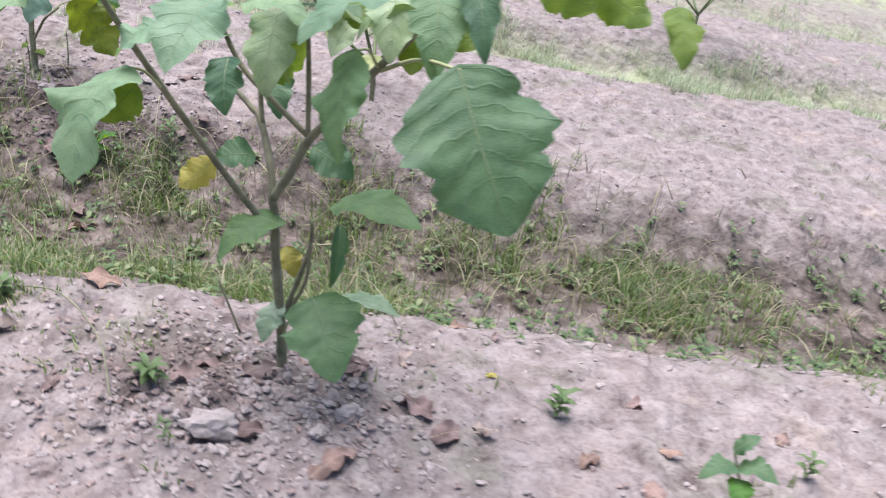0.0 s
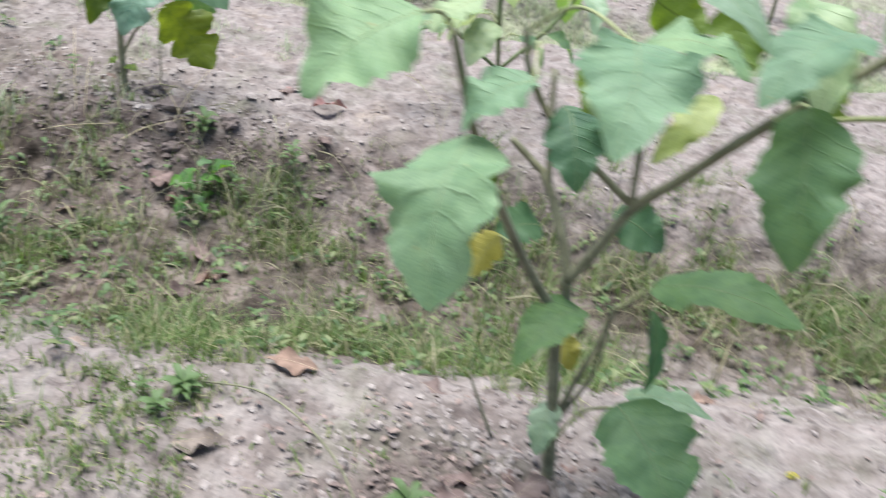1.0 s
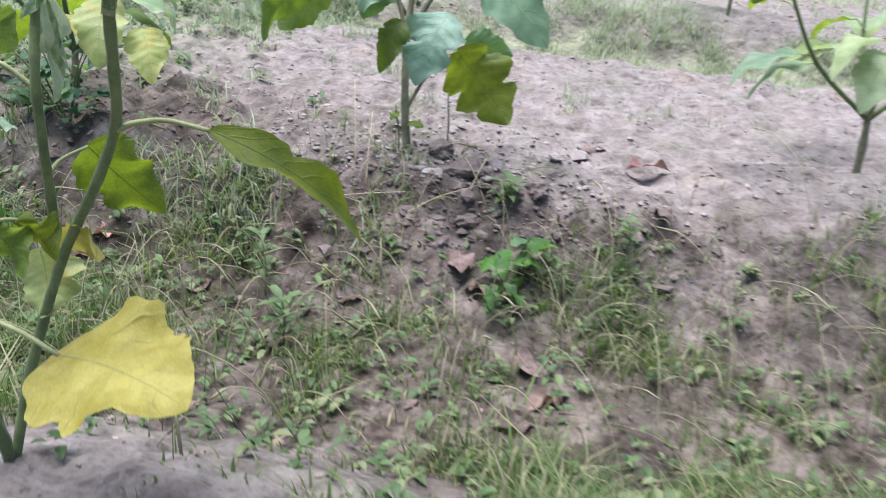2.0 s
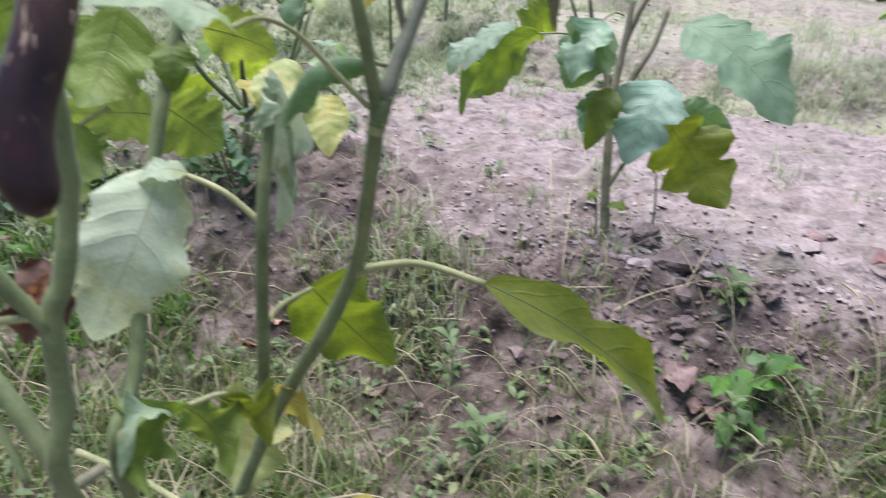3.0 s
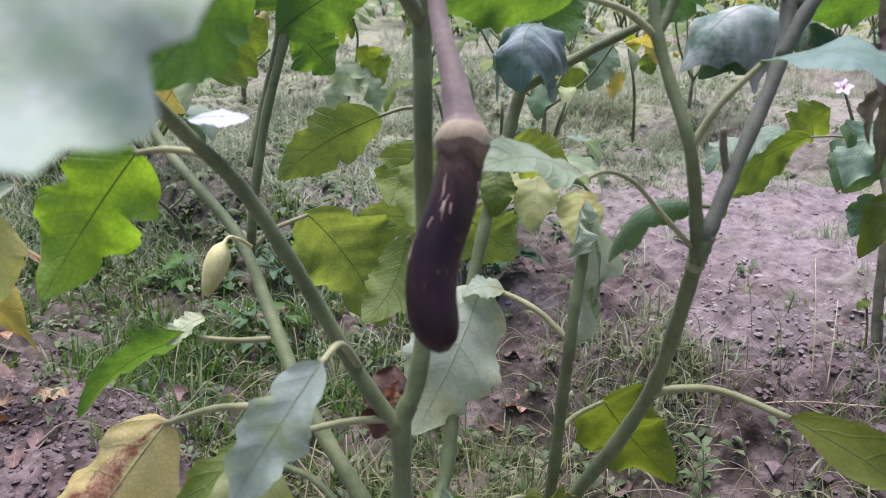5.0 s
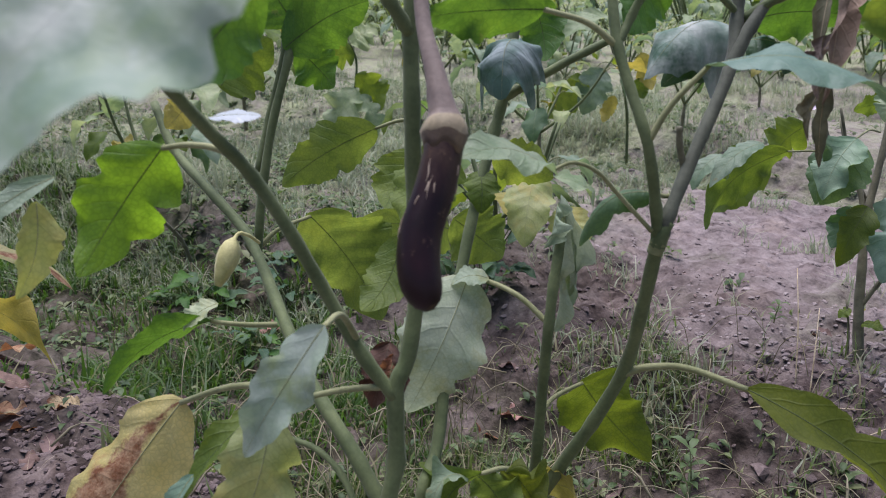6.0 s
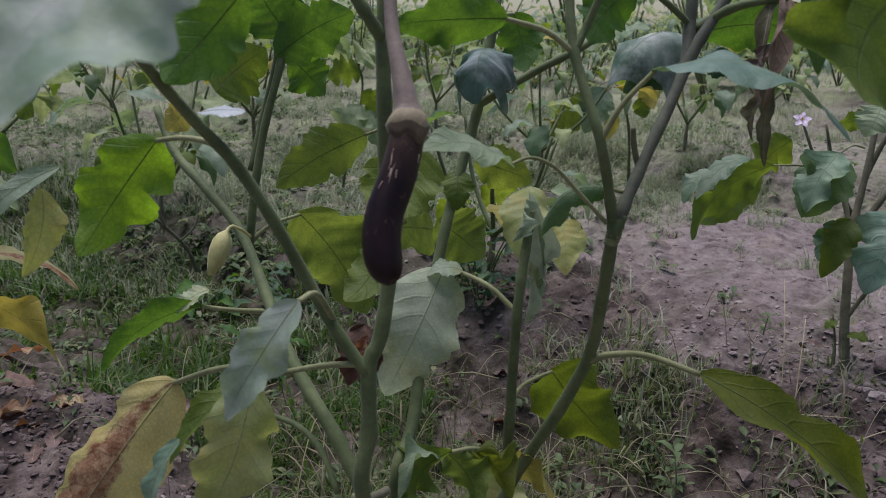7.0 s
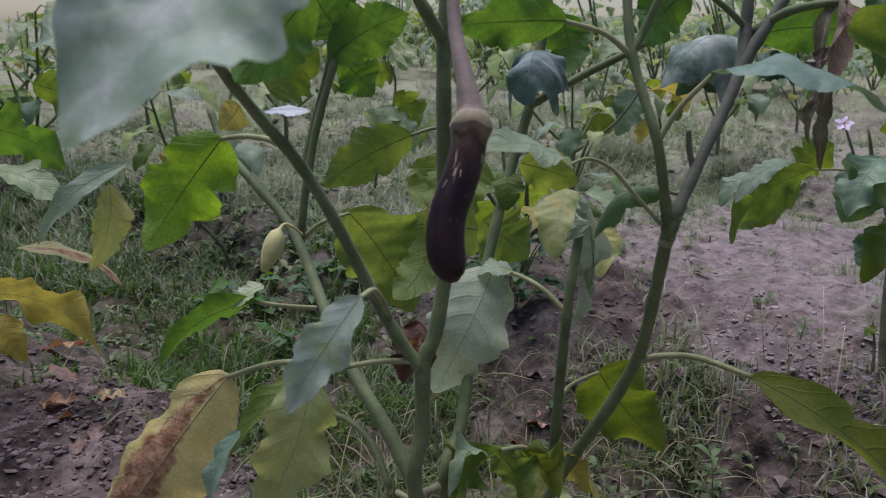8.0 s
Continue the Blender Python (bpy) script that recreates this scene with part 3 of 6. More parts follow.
def fruit(parent, stalk_line, body_line):
    body = spline(body_line, 6)
    n = len(body)
    rad = []
    for k in range(n):
        t = k / (n - 1)
        r = min(0.004 + 0.060 * t, 0.0108 + 0.0020 * min(1.0, t / 0.7) + 0.0003 * math.sin(5 * t))
        if t > 0.80:
            r *= math.sqrt(max(0.0, 1 - ((t - 0.80) / 0.204) ** 2.4))
        rad.append(max(r, 0.0012))
    v, f = tube(body, rad, 24)
    fr = mesh_part("fruit", v, f, [SKIN], parent, "dark purple slender eggplant fruit with pale scars")
    at_cap = fr.data.attributes.new("neck", "FLOAT", "POINT")
    at_cap.data.foreach_set("value", [min(1.0, max(0.0, 1.25 - (k // 24) / (n * 0.36))) for k in range(len(v))])
    # the stalk widens into a cap with a swollen rim and short ragged teeth that hug the neck
    cap = [Vector(q) for q in spline(stalk_line, 6)] + body[1:8]
    m = len(cap)
    k0 = m - 7
    rr = [0.0047 + 0.0046 * (k / k0) ** 2.2 for k in range(k0)]
    rr += [0.0100, 0.0114, 0.0131, 0.0143, 0.0141, 0.0126, 0.0119]
    cv, cf = tube(cap, rr, 24)
    r = random.Random(4)
    down = (body[8] - body[4]).normalized()
    tooth = [r.uniform(-0.0015, 0.0015) + 0.0028 * math.sin(j * 5 * 2 * math.pi / 24) for j in range(24)]
    for j in range(24):
        for ring, share in ((1, 1.0), (2, 0.7), (3, 0.4)):
            i = len(cv) - 24 * ring + j
            cv[i] = cv[i] + down * tooth[j] * share
        # lengthwise ribs and wrinkles on the cap
        for ring in range(k0 - 4, m):
            i = ring * 24 + j
            cv[i] = cap[ring] + (cv[i] - cap[ring]) * (1 + 0.035 * math.sin(j * 10 * math.pi / 24) + r.uniform(-0.022, 0.022)) if ring < m - 3 else cv[i]
    mesh_part("calyx", cv, cf, [CALYX, CAP, FADE], fr, "dry brownish cap and pinkish stalk", None, [2 if k >= 24 * (m - 3) else 1 if k >= 24 * (m - 6) else 0 for k in range(len(cf))])
    # corky scars that run down the skin
    for s in range(13):
        k = 9 + int(r.random() ** 1.5 * 13)
        an = r.uniform(0, 6.28)
        d = (body[k + 1] - body[k - 1]).normalized()
        sd = d.orthogonal().normalized()
        pts = []
        for q in range(4):
            kk = min(k + (q if s % 2 else q // 2), n - 3)
            a2 = an + 0.05 * math.sin(q * 2 + s)
            pts.append(body[kk] + (sd * math.cos(a2) + d.cross(sd) * math.sin(a2)) * (rad[kk] + 0.0001))
        sv, sf = tube(spline(pts, 3), [0.0001 + 0.0004 * math.sin(math.pi * q / 9) ** 2 for q in range(10)], 5)
        mesh_part("scar", sv, sf, [SCAR], fr)
    return fr


def withered_bud(parent, stalk_line, tip):
    line = spline(list(stalk_line) + [tip], 6)
    n = len(line)
    rad = [0.0016 if k < n - 7 else 0.0022 + 0.0088 * math.sin(math.pi * ((k - n + 7) / 6.3) ** 0.8) for k in range(n)]
    v, f = tube(line, rad, 10)
    for k in range(len(v) - 70, len(v)):
        if k % 2:
            v[k] = v[k] + (line[min(k // 10, n - 1)] - v[k]) * 0.25
    mesh_part("flower_bud", v, f, [WITHERED_BUD], parent, "withered yellowish flower bud")


def flower(parent, centre, facing):
    """Five pale petals round a yellow tip, on a small green cup."""
    c, d = Vector(centre), Vector(facing).normalized()
    sd = d.orthogonal().normalized()
    up = d.cross(sd)
    v, f = tube(spline([tuple(c - d * 0.012), tuple(c - d * 0.006), tuple(c)], 3), [0.002, 0.003, 0.004, 0.005, 0.005, 0.004, 0.003], 8)
    ob = mesh_part("flower", v, f, [PETIOLE], parent, "pale mauve open eggplant flower")
    for k in range(5):
        an = 2 * math.pi * k / 5
        out = sd * math.cos(an) + up * math.sin(an)
        pv, pf, pu = leaf_grid(tuple(c), tuple(c + out * 0.019 + d * 0.003), tuple(d), 0.013, 0.05, 0.2, 0.12, 8, 6, 300 + k, 0.05)
        mesh_part("petal", pv, pf, [PETAL], ob, "", pu)
    tv, tf = tube([c + d * 0.002, c + d * 0.006, c + d * 0.010], [0.0022, 0.002, 0.0008], 7)
    mesh_part("stamen", tv, tf, [POLLEN], ob, "yellow flower centre")


def random_bush(seed, base, height, label, leaves=22, spread=0.32, mix=(4, 4, 4, 1, 1, 4)):
    r = random.Random(seed)
    ob = thing("eggplant_plant", base, label, "plant", "eggplant bushes")
    b = Vector(base)
    fork = b + Vector((r.uniform(-.03, .03), r.uniform(-.03, .03), height * r.uniform(0.16, 0.26)))
    stem(ob, "main_stem", [b - Vector((0, 0, 0.06)), b.lerp(fork, 0.5), fork], 0.011, 0.009, WOOD, 3, 6)
    tips = []
    limbs = r.randint(4, 6)
    for k in range(limbs):
        an = 2 * math.pi * (k + r.uniform(-.25, .25)) / limbs
        out = spread * r.uniform(0.6, 1.1)
        end = fork + Vector((math.cos(an) * out, math.sin(an) * out, height * r.uniform(0.5, 0.78)))
        mid = fork.lerp(end, 0.5) + Vector((math.cos(an) * .03, math.sin(an) * .03, -0.02))
        stem(ob, "branch", [fork, mid, end], 0.0075, 0.004, STALK, 4, 6)
        tips.append((fork, mid, end, an))
    for k in range(leaves):
        f0, f1, f2, an = tips[k % limbs]
        s = r.uniform(0.25, 1.0)
        start = f0.lerp(f1, s * 2) if s < 0.5 else f1.lerp(f2, s * 2 - 1)
        way = an + r.uniform(-1.5, 1.5)
        out = Vector((math.cos(way), math.sin(way), 0))
        lp = r.uniform(0.03, 0.08)
        size = r.uniform(0.10, 0.19)
        lb = start + out * lp + Vector((0, 0, lp * 0.5))
        drop = r.uniform(0.1, 1.0)
        lt = lb + (out + Vector((0, 0, -drop))).normalized() * size
        nrm = Vector((0, 0, 1)) + out * drop * 0.8 + Vector((r.uniform(-.4, .4), r.uniform(-.4, .4), 0))
        mat = r.choices([GREEN, LIME, PALE, DARK, YELLOW, HAZY], mix)[0]
        leaf(ob, tuple(lb), tuple(lt), tuple(nrm), size * r.uniform(0.5, 0.72), mat, r.uniform(0.08, 0.2), r.uniform(0.05, 0.4), 0.12,
             [tuple(start), tuple(start.lerp(lb, 0.6) + Vector((0, 0, 0.012))), tuple(lb)], 0.002, 12, 6)
    return ob


def ground_at(x, y):
    return float(ground_height(x, y))


# ---- the near bushes ----
# the plant with the fruit
main = thing("eggplant_plant", (-1.52, 1.55, 0.0), "tall eggplant bush with long bare stems and yellowing leaves", "plant", "eggplant bushes")
stem(main, "main_stem", [(-1.520, 1.550, -0.040), (-1.515, 1.545, 0.050), (-1.500, 1.490, 0.200), (-1.480, 1.412, 0.358), (-1.478, 1.419, 0.413), (-1.481, 1.424, 0.469), (-1.477, 1.434, 0.493), (-1.477, 1.447, 0.547), (-1.480, 1.448, 0.611), (-1.479, 1.445, 0.669), (-1.483, 1.450, 0.727), (-1.487, 1.462, 0.785)], 0.0072, 0.0056)
stem(main, "branch", [(-1.482, 1.447, 0.722), (-1.488, 1.434, 0.742), (-1.498, 1.422, 0.766), (-1.508, 1.414, 0.790)], 0.0050, 0.0042)
stem(main, "branch", [(-1.481, 1.422, 0.464), (-1.500, 1.412, 0.494), (-1.522, 1.400, 0.541), (-1.533, 1.378, 0.591), (-1.550, 1.361, 0.633), (-1.552, 1.332, 0.664), (-1.550, 1.300, 0.697), (-1.539, 1.277, 0.716)], 0.0054, 0.0038)
stem(main, "branch", [(-1.480, 1.414, 0.358), (-1.516, 1.423, 0.394), (-1.555, 1.432, 0.424), (-1.597, 1.449, 0.448), (-1.656, 1.482, 0.482), (-1.729, 1.521, 0.523), (-1.789, 1.529, 0.560), (-1.855, 1.544, 0.592), (-1.895, 1.556, 0.636)], 0.0064, 0.0045)
stem(main, "branch", [(-1.515, 1.550, 0.020), (-1.510, 1.520, 0.200), (-1.495, 1.475, 0.332), (-1.501, 1.510, 0.372), (-1.515, 1.549, 0.442), (-1.524, 1.588, 0.516), (-1.527, 1.618, 0.573), (-1.528, 1.648, 0.626), (-1.526, 1.661, 0.659), (-1.532, 1.687, 0.708), (-1.532, 1.698, 0.742), (-1.542, 1.721, 0.792)], 0.0060, 0.0048)
stem(main, "branch", [(-1.525, 1.661, 0.656), (-1.506, 1.666, 0.668), (-1.475, 1.682, 0.689), (-1.443, 1.699, 0.708), (-1.427, 1.715, 0.721)], 0.0045, 0.0035)
stem(main, "branch", [(-1.517, 1.555, 0.000), (-1.500, 1.590, 0.120), (-1.457, 1.609, 0.257), (-1.433, 1.621, 0.315), (-1.404, 1.623, 0.371), (-1.376, 1.621, 0.437), (-1.355, 1.591, 0.510), (-1.341, 1.569, 0.567), (-1.336, 1.573, 0.585)], 0.0066, 0.0056)
stem(main, "branch", [(-1.338, 1.570, 0.575), (-1.336, 1.575, 0.591), (-1.330, 1.607, 0.634), (-1.322, 1.652, 0.692), (-1.326, 1.674, 0.729), (-1.329, 1.683, 0.761), (-1.336, 1.703, 0.795)], 0.0054, 0.0050, DUSKY)
stem(main, "node", [(-1.3425, 1.5685, 0.560), (-1.3408, 1.5695, 0.568), (-1.3388, 1.5710, 0.576)], 0.0064, 0.0064, PETIOLE)
stem(main, "branch", [(-1.342, 1.570, 0.568), (-1.342, 1.561, 0.597), (-1.346, 1.543, 0.647), (-1.363, 1.549, 0.682), (-1.378, 1.556, 0.713), (-1.388, 1.566, 0.745), (-1.397, 1.578, 0.780)], 0.0046, 0.0038)
stem(main, "branch", [(-1.378, 1.556, 0.713), (-1.373, 1.566, 0.732), (-1.364, 1.567, 0.754), (-1.362, 1.575, 0.775)], 0.0035, 0.0030)
stem(main, "branch", [(-1.322, 1.653, 0.694), (-1.314, 1.668, 0.722), (-1.302, 1.688, 0.754), (-1.293, 1.704, 0.784)], 0.0055, 0.0045, DUSKY)
stem(main, "branch", [(-1.326, 1.676, 0.733), (-1.337, 1.660, 0.747), (-1.350, 1.643, 0.760)], 0.0030, 0.0025)
stem(main, "branch", [(-1.322, 1.678, 0.729), (-1.296, 1.677, 0.746), (-1.268, 1.673, 0.753), (-1.249, 1.674, 0.754)], 0.0042, 0.0030)
stem(main, "twig", [(-1.335, 1.599, 0.620), (-1.339, 1.596, 0.639), (-1.340, 1.594, 0.653)], 0.0028, 0.0024)
stem(main, "branch", [(-1.456, 1.612, 0.298), (-1.447, 1.600, 0.357), (-1.441, 1.591, 0.411), (-1.433, 1.581, 0.474), (-1.433, 1.587, 0.511), (-1.434, 1.599, 0.549), (-1.439, 1.610, 0.573)], 0.0055, 0.0045)
stem(main, "twig", [(-1.480, 1.445, 0.346), (-1.484, 1.418, 0.348)], 0.0040, 0.0040)
stem(main, "branch", [(-1.732, 1.523, 0.516), (-1.727, 1.530, 0.506), (-1.723, 1.536, 0.555), (-1.718, 1.551, 0.625), (-1.708, 1.569, 0.691), (-1.708, 1.579, 0.722)], 0.0048, 0.0038)
stem(main, "branch", [(-1.730, 1.541, 0.583), (-1.729, 1.559, 0.632), (-1.719, 1.571, 0.685), (-1.721, 1.579, 0.711)], 0.0036, 0.0030)
stem(main, "branch", [(-1.503, 1.407, 0.355), (-1.532, 1.420, 0.379), (-1.564, 1.426, 0.390), (-1.591, 1.422, 0.394)], 0.0030, 0.0025)
leaf(main, (-1.273, 1.620, 0.443), (-1.112, 1.676, 0.325), (0.600, -0.330, 0.730), 0.053, GOLDEN, bow=0.12, fold=0.48, wave=0.14, petiole=[(-1.376, 1.621, 0.430), (-1.357, 1.628, 0.438), (-1.325, 1.633, 0.443), (-1.273, 1.620, 0.443)], thick=0.0030, lobe=0.10)
leaf(main, (-1.424, 1.643, 0.398), (-1.377, 1.708, 0.303), (-0.497, 0.868, -0.016), 0.080, MOSSY, bow=0.10, fold=0.15, wave=0.16, petiole=[(-1.445, 1.595, 0.375), (-1.441, 1.615, 0.389), (-1.424, 1.643, 0.398)])
leaf(main, (-1.511, 1.574, 0.505), (-1.527, 1.506, 0.395), (0.699, -0.470, 0.539), 0.078, WAN, bow=0.12, fold=0.10, wave=0.10, petiole=[(-1.434, 1.581, 0.478), (-1.462, 1.580, 0.497), (-1.494, 1.580, 0.505), (-1.511, 1.574, 0.505)])
leaf(main, (-1.494, 1.581, 0.507), (-1.518, 1.558, 0.507), (0.153, -0.235, 0.960), 0.028, WAN, bow=0.15, fold=0.15, wave=0.10)
leaf(main, (-1.391, 1.482, 0.633), (-1.420, 1.411, 0.655), (0.153, -0.367, 0.912), 0.046, PALE, bow=0.10, fold=0.12, wave=0.12, petiole=[(-1.343, 1.558, 0.580), (-1.362, 1.540, 0.607), (-1.372, 1.518, 0.628), (-1.382, 1.498, 0.637), (-1.391, 1.482, 0.633)], thick=0.0015, lobe=0.08)
leaf(main, (-1.348, 1.567, 0.607), (-1.391, 1.529, 0.575), (0.100, -0.560, 0.820), 0.034, GREEN, bow=0.22, fold=-1.05, wave=0.16, petiole=[(-1.334, 1.594, 0.616), (-1.340, 1.585, 0.602), (-1.348, 1.567, 0.607)], thick=0.0018, lobe=0.08)
leaf(main, (-1.446, 1.622, 0.580), (-1.450, 1.638, 0.442), (0.735, -0.504, 0.454), 0.046, WAN, bow=0.06, fold=1.35, wave=0.26)
leaf(main, (-1.449, 1.632, 0.574), (-1.443, 1.650, 0.470), (0.006, -0.908, 0.418), 0.050, WAN, bow=0.06, fold=1.30, wave=0.26)
leaf(main, (-1.441, 1.606, 0.577), (-1.441, 1.586, 0.542), (0.849, -0.305, 0.431), 0.030, WAN, bow=0.10, fold=1.30, wave=0.40)
leaf(main, (-1.420, 1.521, 0.737), (-1.479, 1.453, 0.735), (-0.549, 0.759, 0.350), 0.042, VIVID, bow=0.15, fold=0.10, wave=0.20, petiole=[(-1.378, 1.555, 0.712), (-1.396, 1.542, 0.728), (-1.420, 1.521, 0.737)])
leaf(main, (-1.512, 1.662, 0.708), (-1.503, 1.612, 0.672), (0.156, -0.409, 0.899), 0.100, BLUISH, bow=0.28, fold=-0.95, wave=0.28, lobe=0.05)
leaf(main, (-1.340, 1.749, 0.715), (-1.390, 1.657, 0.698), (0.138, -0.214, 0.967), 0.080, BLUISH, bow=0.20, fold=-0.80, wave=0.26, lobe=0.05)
leaf(main, (-1.332, 1.753, 0.710), (-1.292, 1.762, 0.691), (0.239, -0.352, 0.905), 0.050, DARK, bow=0.20, fold=-0.40, wave=0.10)
leaf(main, (-1.344, 1.750, 0.707), (-1.380, 1.682, 0.678), (0.511, -0.724, 0.464), 0.045, DARK, bow=0.15, fold=-0.30, wave=0.30)
leaf(main, (-1.313, 1.559, 0.701), (-1.172, 1.562, 0.676), (0.105, 0.006, 0.994), 0.075, TEAL, bow=0.14, fold=0.05, wave=0.10, petiole=[(-1.346, 1.543, 0.648), (-1.333, 1.549, 0.675), (-1.313, 1.559, 0.701)])
leaf(main, (-1.151, 1.594, 0.772), (-1.176, 1.524, 0.687), (-0.637, 0.770, 0.034), 0.120, LIME, bow=0.12, fold=0.10, wave=0.20, lobe=0.22)
leaf(main, (-1.213, 1.588, 0.766), (-1.202, 1.562, 0.704), (0.114, -0.895, 0.432), 0.026, DARK, bow=0.10, fold=0.50, wave=0.10)
leaf(main, (-1.322, 1.715, 0.728), (-1.233, 1.805, 0.730), (-0.513, 0.706, 0.489), 0.055, VIVID, bow=0.12, fold=0.15, wave=0.15, petiole=[(-1.323, 1.675, 0.724), (-1.322, 1.715, 0.728)])
leaf(main, (-1.378, 1.662, 0.763), (-1.397, 1.620, 0.717), (-0.493, 0.868, 0.048), 0.045, VIVID, bow=0.10, fold=0.15, wave=0.15, petiole=[(-1.361, 1.573, 0.766), (-1.369, 1.619, 0.768), (-1.378, 1.662, 0.763)])
leaf(main, (-1.583, 1.829, 0.744), (-1.562, 1.821, 0.677), (-0.493, 0.868, 0.048), 0.055, VIVID, bow=0.10, fold=0.15, wave=0.10, petiole=[(-1.532, 1.696, 0.736), (-1.566, 1.776, 0.742), (-1.583, 1.829, 0.744)])
leaf(main, (-1.771, 1.651, 0.691), (-1.733, 1.665, 0.653), (-0.493, 0.868, 0.048), 0.050, VIVID, bow=0.10, fold=0.15, wave=0.20, petiole=[(-1.718, 1.574, 0.691), (-1.756, 1.625, 0.694), (-1.771, 1.651, 0.691)])
leaf(main, (-1.803, 1.523, 0.646), (-1.831, 1.520, 0.620), (-0.493, 0.868, 0.048), 0.035, YELLOW, bow=0.10, fold=0.15, wave=0.10)
leaf(main, (-1.257, 1.682, 0.774), (-1.247, 1.635, 0.672), (0.756, -0.549, 0.357), 0.026, DRY, bow=0.05, fold=1.00, wave=0.26, lobe=0.25)
leaf(main, (-1.261, 1.690, 0.770), (-1.259, 1.647, 0.678), (-0.058, -0.951, 0.304), 0.018, WITHER, bow=0.08, fold=1.00, wave=0.26, lobe=0.25)
leaf(main, (-1.251, 1.661, 0.721), (-1.256, 1.636, 0.676), (-0.409, -0.882, 0.234), 0.022, DRY, bow=0.12, fold=1.00, wave=0.26, lobe=0.30)
leaf(main, (-1.252, 1.664, 0.695), (-1.250, 1.665, 0.619), (0.161, -0.927, 0.339), 0.024, WITHER, bow=0.05, fold=1.10, wave=0.22, lobe=0.30)
leaf(main, (-1.252, 1.655, 0.686), (-1.259, 1.642, 0.644), (-0.420, -0.845, 0.330), 0.018, WITHER, bow=0.10, fold=1.10, wave=0.22, lobe=0.30)
leaf(main, (-1.715, 1.596, 0.528), (-1.654, 1.639, 0.417), (-0.403, 0.910, 0.097), 0.105, SUNLIT, bow=0.10, fold=0.15, wave=0.10, petiole=[(-1.727, 1.530, 0.506), (-1.720, 1.553, 0.523), (-1.715, 1.596, 0.528)])
leaf(main, (-1.614, 1.617, 0.517), (-1.611, 1.549, 0.457), (-0.255, 0.949, -0.187), 0.050, SUNLIT, bow=0.10, fold=0.15, wave=0.10, petiole=[(-1.598, 1.634, 0.530), (-1.614, 1.617, 0.517)])
leaf(main, (-1.671, 1.718, 0.582), (-1.676, 1.672, 0.524), (-0.455, 0.884, -0.106), 0.062, SUNLIT, bow=0.10, fold=0.15, wave=0.10)
leaf(main, (-1.749, 1.753, 0.596), (-1.814, 1.655, 0.538), (-0.543, 0.831, 0.118), 0.065, SUNLIT, bow=0.12, fold=0.15, wave=0.10, petiole=[(-1.714, 1.781, 0.607), (-1.731, 1.768, 0.604), (-1.749, 1.753, 0.596)])
leaf(main, (-1.613, 1.800, 0.569), (-1.550, 1.830, 0.548), (-0.543, 0.831, 0.118), 0.055, SUNLIT, bow=0.12, fold=0.15, wave=0.10)
leaf(main, (-1.708, 1.565, 0.700), (-1.628, 1.593, 0.744), (-0.578, 0.804, 0.143), 0.058, VIVID, bow=0.10, fold=0.15, wave=0.10)
leaf(main, (-1.708, 1.579, 0.722), (-1.725, 1.549, 0.782), (-0.578, 0.804, 0.143), 0.080, VIVID, bow=0.10, fold=0.15, wave=0.10)
leaf(main, (-1.771, 1.540, 0.663), (-1.761, 1.599, 0.703), (-0.578, 0.804, 0.143), 0.070, LIME, bow=0.10, fold=0.15, wave=0.10)
leaf(main, (-1.604, 1.335, 0.649), (-1.643, 1.291, 0.567), (-0.661, 0.750, -0.018), 0.058, SPRING, bow=0.12, fold=0.10, wave=0.18, petiole=[(-1.553, 1.360, 0.637), (-1.569, 1.355, 0.648), (-1.589, 1.346, 0.651), (-1.604, 1.335, 0.649)], lobe=0.26)
leaf(main, (-1.676, 1.301, 0.627), (-1.705, 1.236, 0.573), (0.571, 0.049, 0.820), 0.019, PALE, bow=0.10, fold=0.30, wave=0.10)
leaf(main, (-1.684, 1.290, 0.610), (-1.674, 1.263, 0.550), (0.962, 0.100, 0.255), 0.032, OLIVE, bow=0.06, fold=0.30, wave=0.10)
leaf(main, (-1.665, 1.413, 0.485), (-1.716, 1.337, 0.445), (-0.507, 0.520, 0.687), 0.042, VIVID, bow=0.12, fold=0.20, wave=0.10, petiole=[(-1.640, 1.464, 0.470), (-1.648, 1.436, 0.478), (-1.665, 1.413, 0.485)])
leaf(main, (-1.663, 1.420, 0.499), (-1.680, 1.395, 0.481), (0.094, -0.327, 0.940), 0.026, WAN, bow=0.10, fold=0.15, wave=0.10)
leaf(main, (-1.698, 1.400, 0.405), (-1.780, 1.295, 0.232), (0.480, -0.640, 0.600), 0.108, SCORCH, bow=0.06, fold=-0.55, wave=0.14, petiole=[(-1.585, 1.444, 0.428), (-1.614, 1.436, 0.430), (-1.659, 1.421, 0.422), (-1.698, 1.400, 0.405)], thick=0.0030, nu=60, nv=20, lobe=0.04)
leaf(main, (-1.519, 1.335, 0.476), (-1.532, 1.292, 0.378), (0.728, -0.433, 0.531), 0.054, OLIVE, bow=0.10, fold=0.12, wave=0.20, lobe=0.20)
leaf(main, (-1.472, 1.338, 0.551), (-1.512, 1.296, 0.466), (0.420, -0.480, 0.770), 0.038, DUSTY, bow=0.10, fold=0.25, wave=0.16, petiole=[(-1.506, 1.412, 0.507), (-1.490, 1.376, 0.542), (-1.472, 1.338, 0.551)], lobe=0.14)
leaf(main, (-1.556, 1.296, 0.439), (-1.568, 1.269, 0.386), (-0.101, -0.737, 0.668), 0.022, TEAL, bow=0.10, fold=0.30, wave=0.10)
